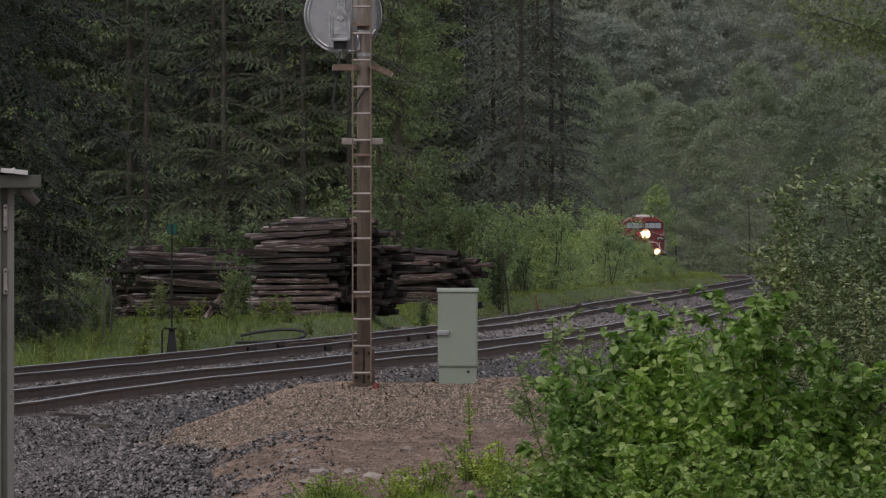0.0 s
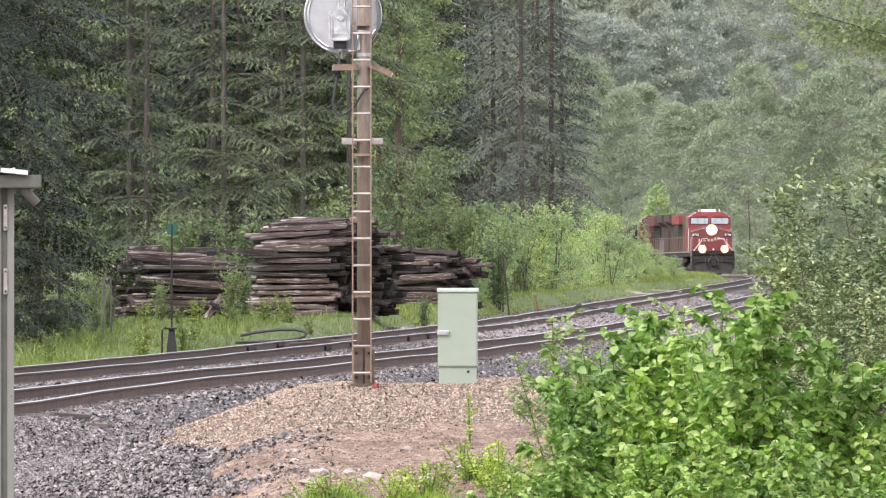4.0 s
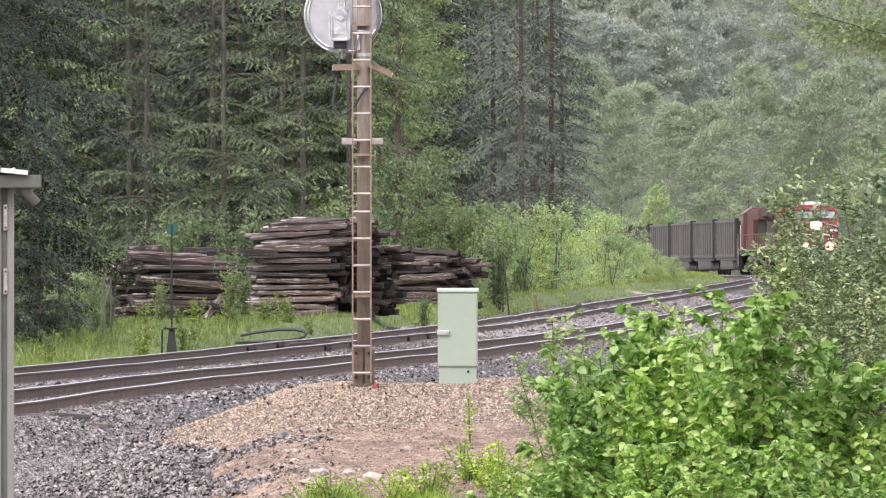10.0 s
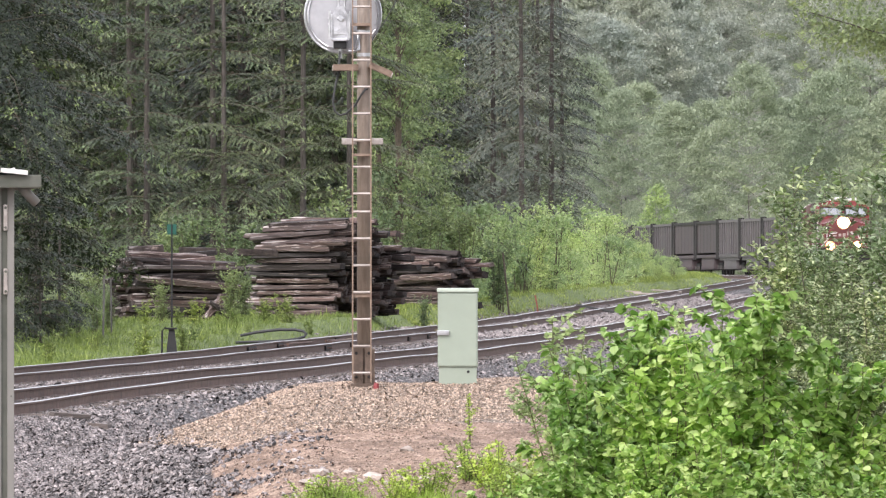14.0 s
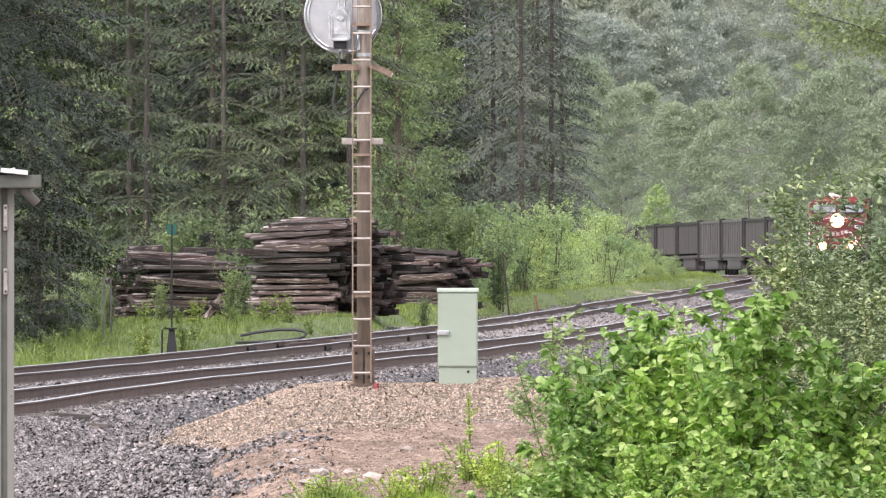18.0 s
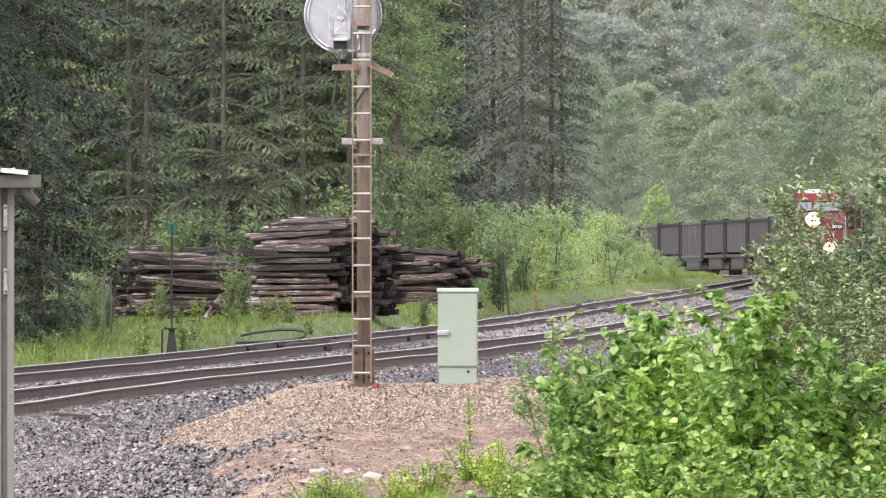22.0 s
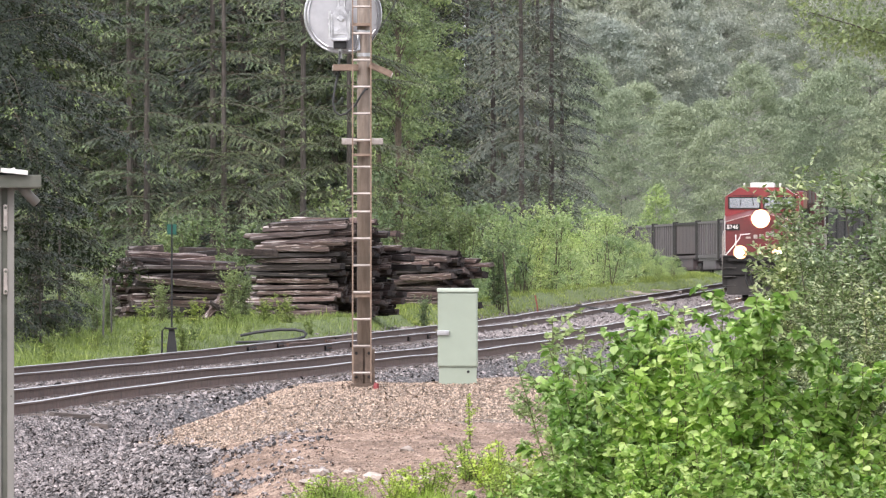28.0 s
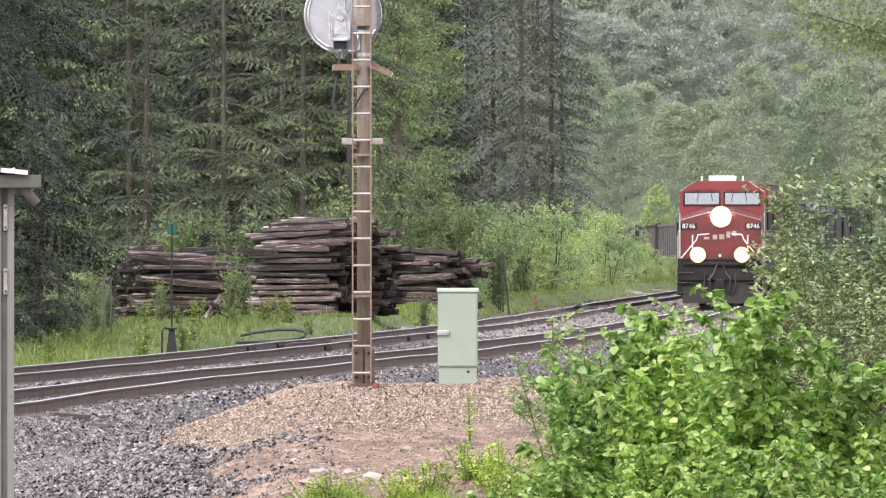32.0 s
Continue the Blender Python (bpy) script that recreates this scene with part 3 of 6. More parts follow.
def leaves_mesh(name, pts, out, size, material, rng, shape="leaf", droop=0.35, spread=0.7, narrow=1.0, face=None, loose=0.45):
    """Leaves at pts that point along out, with a droop and a random turn."""
    V, F = {"leaf": (LEAF_V, LEAF_F), "quad": (QUAD_V, QUAD_F), "round": (ROUND_V, ROUND_F), "tri": (TRI_V, TRI_F), "spray": (SPRAY_V, TRI_F)}[shape]
    n = len(pts)
    d = out + rng.normal(size=(n, 3)) * spread
    d[:, 2] -= droop
    d /= np.linalg.norm(d, axis=1)[:, None] + 1e-9
    up = rng.normal(size=(n, 3)) * loose + (np.array([0, 0, 1.0]) if face is None else face)
    s = np.cross(d, up)
    s /= np.linalg.norm(s, axis=1)[:, None] + 1e-9
    u = np.cross(s, d)
    k = size * rng.uniform(0.6, 1.3, n)
    v = pts[:, None] + k[:, None, None] * (V[None, :, 0:1] * narrow * s[:, None] + V[None, :, 1:2] * d[:, None] + V[None, :, 2:3] * u[:, None])
    f = (F[None] + len(V) * np.arange(n)[:, None, None]).reshape(-1, F.shape[1])
    if shape == "round":
        f = [r[:3] if r[2] == r[3] else r for r in f.tolist()]
    return mesh_of(name, v.reshape(-1, 3), f, material)


def conifer_meshes(seed, H, R, z0, dens=1.0, mat=None, spray=0.13, droop=0.5, gap=1.0, narrow=0.42, tip=None, seen=12.5, girth=0.0048, step=0.12, fresh=0.93, weep=(0.08, 0.4), tufts=0.0):
    """Trunk, limbs and sprays of one conifer: drooping boughs, each a frond of branchlets set with needle sprays."""
    rng = np.random.default_rng(seed)
    bm = bmesh.new()
    lean = rng.normal(size=2) * 0.006
    tube(bm, [(lean[0] * z * z / H, lean[1] * z * z / H, z) for z in np.linspace(-0.4, H, 9)], girth * H + 0.03, 9, 0.02)
    trunk = bpy.data.meshes.new("trunk")
    bm.to_mesh(trunk)
    bm.free()
    trunk.materials.append(M_BARK)
    bm = bmesh.new()
    pts, outs, ups, young = [], [], [], []
    z = z0
    while z < H * 0.98:
        rel = (H - z) / (H - z0)
        nb = rng.integers(3, 6)
        a0 = rng.random() * math.tau
        for b in range(nb):
            a = a0 + b * math.tau / nb + rng.normal() * 0.3
            L = R * (0.25 + 0.75 * min(1, rel * 1.25) ** 0.8) * rng.uniform(0.4, 1.15) * min(1.0, 0.35 + rel * 2)
            dirn = np.array([math.cos(a), math.sin(a), 0])
            side = np.array([-math.sin(a), math.cos(a), 0])
            rise = rng.uniform(-0.1, 0.25)
            sag = droop * rng.uniform(0.5, 1.3)
            zb = z + rng.normal() * 0.12
            curve = [dirn * L * t + np.array([0, 0, zb + L * (rise * t - sag * t * t)]) for t in (0, 0.35, 0.7, 1)]
            tube(bm, [tuple(c) for c in curve], 0.01 + 0.012 * L / R, 4, 0.004, caps=False)
            thin = dens * (1.0 if z < seen else 0.2)
            m = max(4, int(L / step))
            tb = 0.03 + 0.97 * (np.arange(m) + rng.random(m)) / m
            sg = np.where(np.arange(m) % 2, 1.0, -1.0)
            bl = np.clip(0.5 * L * (1.12 - 0.85 * tb) * rng.uniform(0.6, 1.25, m), 0.15, 1.1)
            slope = rise - 2 * sag * tb
            hang = rng.uniform(*weep, m)
            bd = dirn[None] * 0.62 + side[None] * (0.8 * sg)[:, None]
            bd[:, 2] += 0.6 * slope
            per = np.maximum(3, (bl / (0.2 * spray) * thin).astype(int))
            k = np.repeat(np.arange(m), per)
            q = rng.random(len(k)) ** 0.8
            if tufts:
                q = np.clip((np.floor(q * 4) + 0.6 + rng.normal(size=len(k)) * 0.16) / 4, 0.02, 1.1)
            p = dirn[None] * (L * tb[k])[:, None] + bd[k] * (bl[k] * q)[:, None]
            p[:, 2] += zb + L * (rise * tb[k] - sag * tb[k] ** 2) - hang[k] * bl[k] * q * q + rng.normal(size=len(k)) * 0.012
            flip = rng.choice([-1.0, 1.0], len(k))
            across = np.stack([-bd[k][:, 1], bd[k][:, 0], np.zeros(len(k))], -1)
            o = bd[k] + across * (0.75 * flip)[:, None]
            o[:, 2] -= 2 * hang[k] * q * 0.7 + rng.uniform(0.0, 0.7, len(k))
            p += rng.normal(size=p.shape) * tufts * np.array([0.6, 0.6, 0.8])
            o += rng.normal(size=p.shape) * 7 * tufts
            pts.append(p)
            outs.append(o)
            up = -dirn[None] * slope[k][:, None] * 0.8 + rng.normal(size=(len(k), 3)) * 0.1
            up += bd[k] * (hang[k] * q)[:, None]
            up[:, 2] += 0.8
            ups.append(up)
            # Outer sprays: new growth, whose lighter colour also paints the lit bough ends.
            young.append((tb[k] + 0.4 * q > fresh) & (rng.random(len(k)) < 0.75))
        z += rng.uniform(0.4, 0.75) * (0.55 + 0.45 * rel) * gap
    limbs = bpy.data.meshes.new("bough_wood")
    bm.to_mesh(limbs)
    bm.free()
    limbs.materials.append(M_TWIG)
    crown = leaves_mesh("crown", np.concatenate(pts), np.concatenate(outs), spray, mat or M_SPRUCE, rng, "spray", 0.0, 0.16, narrow,
                        np.concatenate(ups), 0.16)
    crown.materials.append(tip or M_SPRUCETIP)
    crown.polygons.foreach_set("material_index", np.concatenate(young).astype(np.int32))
    return trunk, limbs, crown


def canopy_meshes(seed, H, R, clumps, per, size, mat):
    """A full-crowned poplar: leafy cushions all over an uneven dome that reaches the ground."""
    rng = np.random.default_rng(seed)
    bm = bmesh.new()
    tube(bm, [(0.1 * math.sin(z), 0, z) for z in np.linspace(-0.3, 0.45 * H, 6)], 0.006 * H, 7, 0.03)
    trunk = bpy.data.meshes.new("trunk")
    bm.to_mesh(trunk)
    bm.free()
    trunk.materials.append(M_BARK)
    bm = bmesh.new()
    pts, outs, ups = [], [], []
    lobe, turn = rng.uniform(0.08, 0.2, 3), rng.random(3) * math.tau
    for c in range(clumps):
        t = 0.02 + 0.97 * rng.random() ** 0.9 if c > 18 else rng.uniform(0.8, 1.0)
        a = rng.random() * math.tau
        prof = (1 - t ** 2.4) ** 0.62 * (0.82 + 0.18 * min(1, t * 4)) * (1 + sum(lobe[k] * math.sin((k + 1) * a + turn[k] + 5 * t) for k in range(3)))
        rr = R * prof * ((0.55 + 0.5 * rng.random() ** 0.5) if c > 18 else rng.uniform(0.1, 1.0))
        cc = np.array([rr * math.cos(a), rr * math.sin(a), t * H])
        tube(bm, [(0, 0, max(0.2, t * H - 0.35 * rr)), tuple(cc * np.array([0.5, 0.5, 1]) - np.array([0, 0, 0.1 * rr])), tuple(cc)], 0.02, 4, 0.008, caps=False)
        cs = rng.uniform(0.45, 1.15)
        m = int(per * cs ** 1.5)
        q = rng.normal(size=(m, 3))
        q[:, 2] = np.where(rng.random(m) < 0.75, np.abs(q[:, 2]), q[:, 2])
        q /= np.linalg.norm(q, axis=1)[:, None] + 1e-6
        q[:, 2] = np.where(rng.random(m) < 0.7, np.abs(q[:, 2]), q[:, 2])
        pts.append(cc + q * np.array([1.0, 1.0, 0.75]) * (cs * rng.uniform(0.2, 1.2, m) ** 0.6)[:, None])
        outs.append(rng.normal(size=(m, 3)) * 0.7 + q * 0.4 + np.array([0, 0, 0.5]))
        ups.append(rng.normal(size=(m, 3)) * 0.45 + q * 0.6 + np.array([0, 0, 0.4]))
    twigs = bpy.data.meshes.new("branching")
    bm.to_mesh(twigs)
    bm.free()
    twigs.materials.append(M_BIRCH)
    crown = leaves_mesh("crown", np.concatenate(pts), np.concatenate(outs), size, mat, rng, "quad", 0.0, 0.3, 0.75, np.concatenate(ups), 0.4)
    return trunk, twigs, crown


def broadleaf_meshes(seed, H, R, clumps, per, size, mat, bark, crown_from=0.25, shape="quad", stems=1, droop=0.3, tight=1.0):
    """A broadleaf tree or shrub: stems, twigs to the clumps, and leaves in uneven clumps with gaps."""
    rng = np.random.default_rng(seed)
    base = rng.normal(size=(stems, 2)) * (0.12 * R if stems > 1 else 0)
    tips = rng.normal(size=(stems, 2)) * (0.35 * R if stems > 1 else 0.08 * R)
    made = []
    for (bx, by), (tx, ty) in zip(base, tips):
        bm = bmesh.new()
        tube(bm, [(bx + (tx - bx) * t, by + (ty - by) * t, -0.3 + (0.92 * H + 0.3) * t) for t in np.linspace(0, 1, 5)],
             (0.011 if stems == 1 else 0.006) * H + 0.008, 7, 0.008)
        me = bpy.data.meshes.new("trunk" if stems == 1 else "stem")
        bm.to_mesh(me)
        bm.free()
        me.materials.append(bark)
        made.append(me)
    bm = bmesh.new()
    pts, outs, ups = [], [], []
    for c in range(clumps):
        t = crown_from + (1 - crown_from) * rng.random() ** 0.85
        prof = math.sin(math.pi * min(0.98, 0.12 + 0.88 * ((t - crown_from) / (1 - crown_from)) ** 0.8)) ** 0.6
        a, rr = rng.random() * math.tau, R * prof * (0.2 + 0.9 * rng.random() ** 0.5)
        k = rng.integers(stems)
        cx, cy = tips[k] * t * 0.8
        cc = np.array([cx + rr * math.cos(a), cy + rr * math.sin(a), t * H])
        z1 = max(0.05 * H, t * H - rng.uniform(0.15, 0.6) * R)
        root = np.array([base[k][0] + (tips[k][0] - base[k][0]) * z1 / H, base[k][1] + (tips[k][1] - base[k][1]) * z1 / H, z1])
        mid = (root + cc) / 2 + np.array([0, 0, 0.04 * H])
        tube(bm, [tuple(root), tuple(mid), tuple(cc)], 0.0012 * H + 0.003, 4, 0.003, caps=False)
        cs = R * rng.uniform(0.16, 0.34) * tight
        # each clump is a rounded cushion of leaves, open below
        q = rng.normal(size=(per, 3))
        q[:, 2] = np.where(rng.random(per) < 0.8, np.abs(q[:, 2]), q[:, 2])
        q /= np.linalg.norm(q, axis=1)[:, None] + 1e-6
        pts.append(cc + q * np.array([1, 1, 0.8]) * (cs * rng.uniform(0.65, 1.1, per))[:, None])
        outs.append(rng.normal(size=(per, 3)) * 0.6 + q * 0.4 + np.array([0, 0, -0.25]))
        ups.append(q + np.array([0, 0, 0.35]))
    twigs = bpy.data.meshes.new("branching")
    bm.to_mesh(twigs)
    bm.free()
    twigs.materials.append(bark)
    crown = leaves_mesh("crown", np.concatenate(pts), np.concatenate(outs), size, mat, rng, shape, droop, 0.3, 1.0, np.concatenate(ups), 0.35)
    return (*made, twigs, crown)


def shoot_meshes(seed, H, R, n, side, leaf, mat, shape="leaf", bare=0.12, droop=0.2, narrow=0.8, bark=None, thick=0.22, stemset=0.3):
    """Upright leafy shoots with side twigs; the leaves sit along them."""
    rng = np.random.default_rng(seed)
    made, pts, outs = [], [], []
    tw = bmesh.new()

    def clothe(curve, t0, step):
        seg = np.linalg.norm(np.diff(curve, axis=0), axis=1)
        at = np.concatenate([[0], np.cumsum(seg)])
        m = max(3, int(at[-1] * (1 - t0) / step))
        q = at[-1] * (t0 + (1 - t0) * np.sort(rng.random(m)))
        p = np.stack([np.interp(q, at, curve[:, k]) for k in range(3)], -1)
        a = rng.random(m) * math.tau
        o = np.stack([np.cos(a), np.sin(a), np.full(m, 0.35)], -1)
        pts.append(p)
        outs.append(o)

    for k in range(n):
        a = rng.random() * math.tau
        h = H * rng.uniform(0.62, 1.0)
        rad = R * rng.uniform(0.15, 1.0)
        b = rng.normal(size=2) * 0.15 * R
        t = np.linspace(0, 1, 6)[:, None]
        tip = np.array([math.cos(a) * rad, math.sin(a) * rad])
        curve = np.concatenate([b[None] + (tip - b)[None] * t ** 1.4, -0.2 + (h + 0.2) * t], 1)
        bm = bmesh.new()
        tube(bm, [tuple(c) for c in curve], 0.0035 * H + 0.004, 6, 0.003)
        me = bpy.data.meshes.new("stem")
        bm.to_mesh(me)
        bm.free()
        me.materials.append(bark or M_TWIG)
        made.append(me)
        clothe(curve, 0.3, leaf * stemset)
        for j in range(side):
            u = bare + (0.95 - bare) * rng.random()
            st = np.array([np.interp(u, t[:, 0], curve[:, c]) for c in range(3)])
            b2 = rng.random() * math.tau
            L = H * rng.uniform(0.1, 0.24) * (1.1 - 0.6 * u)
            d = np.array([math.cos(b2), math.sin(b2), rng.uniform(0.3, 1.1)])
            c2 = np.stack([st, st + d * L * 0.5 + np.array([0, 0, 0.04 * L]), st + d * L + np.array([0, 0, -0.05 * L])])
            tube(tw, [tuple(c) for c in c2], 0.0035, 4, 0.002, caps=False)
            clothe(c2, 0.1, leaf * thick)
    twigs = bpy.data.meshes.new("branching")
    tw.to_mesh(twigs)
    tw.free()
    twigs.materials.append(bark or M_TWIG)
    crown = leaves_mesh("crown", np.concatenate(pts), np.concatenate(outs), leaf, mat, rng, shape, droop, 0.45, narrow)
    return (*made, twigs, crown)


def plant(name, meshes, m, label, category, group=""):
    t = thing(name, m, label, category, group)
    for me in meshes:
        nm = me.name.split(".")[0]
        tagged(child(nm, me, t), kind="stuff" if nm in ("branching", "bough_wood") else "")
    return t


def spin(x, y, z, turn, scale=1.0, tall=1.0):
    return pose(x, y, z, 0, 0, turn) @ Matrix.Diagonal((scale, scale, scale * tall, 1))


def build_forest():
    rng = np.random.default_rng(11)
    kinds = [conifer_meshes(21, 21, 3.0, 0.9, 1.0, None, 0.1, 0.26, 1.75, 0.5, None, 11, 0.0036, 0.1), conifer_meshes(22, 24, 3.1, 1.9, 1.0, None, 0.1, 0.26, 1.9, 0.5, None, 11, 0.0036, 0.1),
             conifer_meshes(23, 18, 2.6, 0.5, 1.0, None, 0.1, 0.28, 1.6, 0.5, None, 11, 0.0036, 0.1), conifer_meshes(24, 23, 2.3, 2.6, 1.0, None, 0.1, 0.3, 1.8, 0.5, None, 11, 0.0036, 0.1),
             # Deep-forest spruce: near-black needles put the forest shade into colour.
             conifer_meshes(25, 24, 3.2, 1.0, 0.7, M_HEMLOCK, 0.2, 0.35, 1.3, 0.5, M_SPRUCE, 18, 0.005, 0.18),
             # The farther spruces: haze is painted into their needles.
             conifer_meshes(26, 24, 2.9, 0.8, 0.9, M_HAZESPRUCE, 0.15, 0.42, 1.7, 0.5, M_HAZETIP, 17, 0.005, 0.13, 1.1),
             conifer_meshes(27, 24, 3.1, 2.0, 0.9, M_HAZESPRUCE, 0.15, 0.48, 1.9, 0.5, M_HAZETIP, 17, 0.005, 0.13, 1.1)]
    label = ["dark green spruce with drooping boughs at the forest edge", "tall spruce with a bare lower trunk in the forest",
             "young dense spruce at the forest edge", "thin tall conifer with sparse boughs and a bare trunk", "tall spruce deep in the forest, needles darkened for shade",
             "spruce with drooping boughs before the far slope, greyed for haze", "tall spruce with a bare lower trunk, greyed for haze"]
    # the forest edge: (x, y, kind, size)
    rows = [(-12.2, 300, 0, 1.0), (-9.4, 318, 3, 1.0), (-6.9, 316, 2, 1.1), (-4.6, 330, 1, 1.0), (-3.0, 322, 0, 0.95),
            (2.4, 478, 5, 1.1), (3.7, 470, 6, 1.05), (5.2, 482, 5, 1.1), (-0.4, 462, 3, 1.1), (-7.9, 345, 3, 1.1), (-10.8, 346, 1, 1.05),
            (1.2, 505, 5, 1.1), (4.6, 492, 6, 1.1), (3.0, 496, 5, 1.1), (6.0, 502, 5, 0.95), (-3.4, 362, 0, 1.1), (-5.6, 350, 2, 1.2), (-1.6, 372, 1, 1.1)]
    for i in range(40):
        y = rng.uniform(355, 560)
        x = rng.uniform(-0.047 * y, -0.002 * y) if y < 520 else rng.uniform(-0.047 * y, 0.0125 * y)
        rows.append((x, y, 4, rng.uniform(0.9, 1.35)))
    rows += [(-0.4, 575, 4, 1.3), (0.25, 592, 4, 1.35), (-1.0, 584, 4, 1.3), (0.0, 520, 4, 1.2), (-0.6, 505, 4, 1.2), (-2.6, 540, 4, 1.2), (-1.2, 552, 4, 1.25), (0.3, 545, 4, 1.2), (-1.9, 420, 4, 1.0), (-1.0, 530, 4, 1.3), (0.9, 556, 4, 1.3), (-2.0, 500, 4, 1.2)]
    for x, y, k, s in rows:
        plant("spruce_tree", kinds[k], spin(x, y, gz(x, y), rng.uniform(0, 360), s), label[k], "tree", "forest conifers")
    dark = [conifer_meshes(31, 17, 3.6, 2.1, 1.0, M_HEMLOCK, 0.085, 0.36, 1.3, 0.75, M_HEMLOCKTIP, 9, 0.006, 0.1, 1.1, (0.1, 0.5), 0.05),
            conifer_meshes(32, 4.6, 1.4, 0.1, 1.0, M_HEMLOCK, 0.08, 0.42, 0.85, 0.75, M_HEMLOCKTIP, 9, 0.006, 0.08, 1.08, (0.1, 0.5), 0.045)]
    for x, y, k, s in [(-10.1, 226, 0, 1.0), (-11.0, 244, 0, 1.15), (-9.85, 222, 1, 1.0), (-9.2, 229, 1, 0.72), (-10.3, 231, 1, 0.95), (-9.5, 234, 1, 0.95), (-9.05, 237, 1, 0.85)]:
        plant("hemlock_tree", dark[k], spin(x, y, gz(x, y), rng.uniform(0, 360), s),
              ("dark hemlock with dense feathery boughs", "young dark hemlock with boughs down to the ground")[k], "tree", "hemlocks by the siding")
    # Crowns of the far slope, in leaf colours that include the haze.
    pop = [canopy_meshes(41, 19, 5.2, 240, 170, 0.23, M_HAZEASPEN_NEAR), canopy_meshes(42, 17, 4.8, 220, 170, 0.23, M_HAZEASPEN_NEAR),
           canopy_meshes(43, 22, 5.6, 220, 130, 0.27, M_HAZEASPEN)]
    near = [(11.5, 905, 1, 1.05), (15.6, 880, 0, 0.9), (20.2, 870, 1, 0.92), (26.4, 865, 0, 1.0), (33.2, 872, 0, 0.97), (39.5, 868, 1, 1.0), (23.4, 895, 0, 0.86), (30.0, 890, 1, 0.95),
            (18.0, 905, 0, 0.95), (36.5, 900, 0, 1.05), (43.5, 885, 0, 1.1), (13.0, 930, 0, 1.1)]
    for x, y, k, s in near:
        plant("poplar_tree", pop[k], spin(x, y, gz(x, y) - 0.5, rng.uniform(0, 360), s), "green poplar paled for haze, with a billowing leafy crown", "tree",
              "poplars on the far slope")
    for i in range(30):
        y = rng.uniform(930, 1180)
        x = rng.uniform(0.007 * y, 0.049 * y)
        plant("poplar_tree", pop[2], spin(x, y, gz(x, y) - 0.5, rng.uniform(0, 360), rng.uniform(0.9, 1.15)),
              "green poplar paled for haze, with a billowing leafy crown", "tree", "poplars on the far slope")
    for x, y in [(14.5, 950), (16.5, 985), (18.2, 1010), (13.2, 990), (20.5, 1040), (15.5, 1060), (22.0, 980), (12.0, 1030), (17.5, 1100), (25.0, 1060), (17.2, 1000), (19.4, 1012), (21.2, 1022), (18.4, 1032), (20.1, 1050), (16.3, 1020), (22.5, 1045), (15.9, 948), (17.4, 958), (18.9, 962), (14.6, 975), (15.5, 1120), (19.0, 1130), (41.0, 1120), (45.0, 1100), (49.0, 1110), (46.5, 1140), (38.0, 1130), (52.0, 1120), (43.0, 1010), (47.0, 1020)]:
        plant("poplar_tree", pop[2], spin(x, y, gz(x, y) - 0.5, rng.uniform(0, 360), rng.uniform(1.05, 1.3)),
              "green poplar paled for haze, with a billowing leafy crown", "tree", "poplars on the far slope")
    small = broadleaf_meshes(47, 7.0, 1.7, 60, 60, 0.2, M_YOUNGLEAF, M_BIRCH, 0.1)
    plant("young_poplar", small, spin(17.2, 806, gz(17.2, 806), 30, 0.95, 1.15), "small bright green poplar beside the far curve", "tree")
    # light broadleaf trees at the forest edge
    edge = broadleaf_meshes(48, 13, 1.15, 150, 190, 0.085, M_BIRCHLEAF, M_TWIG, 0.04, "tri", tight=1.4)
    for x, y, s in [(-1.45, 338, 1.2), (-1.2, 348, 1.3), (-2.25, 342, 1.0)]:
        plant("birch_tree", edge, spin(x, y, gz(x, y), rng.uniform(0, 360), s), "slender light green birch among the conifers", "tree",
              "birches at the forest edge")
    under = shoot_meshes(49, 2.6, 0.9, 11, 11, 0.1, M_BIRCHLEAF, "quad")
    for x, y, s in [(-5.45, 258, 0.62), (-5.7, 266, 0.8), (-7.2, 284, 1.3), (-6.0, 290, 1.2), (-0.55, 290, 0.4), (-9.2, 262, 0.6), (-8.9, 275, 0.9), (-4.6, 292, 1.2), (-3.0, 296, 1.5),
                    (-2.2, 298, 1.4), (-0.6, 334, 1.5), (0.6, 340, 1.4), (1.9, 345, 1.1), (-8.0, 296, 1.1), (-8.2, 246, 0.4), (-8.75, 240, 0.42), (-8.4, 242, 0.5), (-8.85, 234, 0.36), (-7.2, 256.5, 0.45), (-5.3, 266, 0.55)]:
        plant("undergrowth_shrub", under, spin(x, y, gz(x, y), rng.uniform(0, 360), s), "light green leafy undergrowth by the tie stacks", "shrub",
              "undergrowth by the tie stacks")


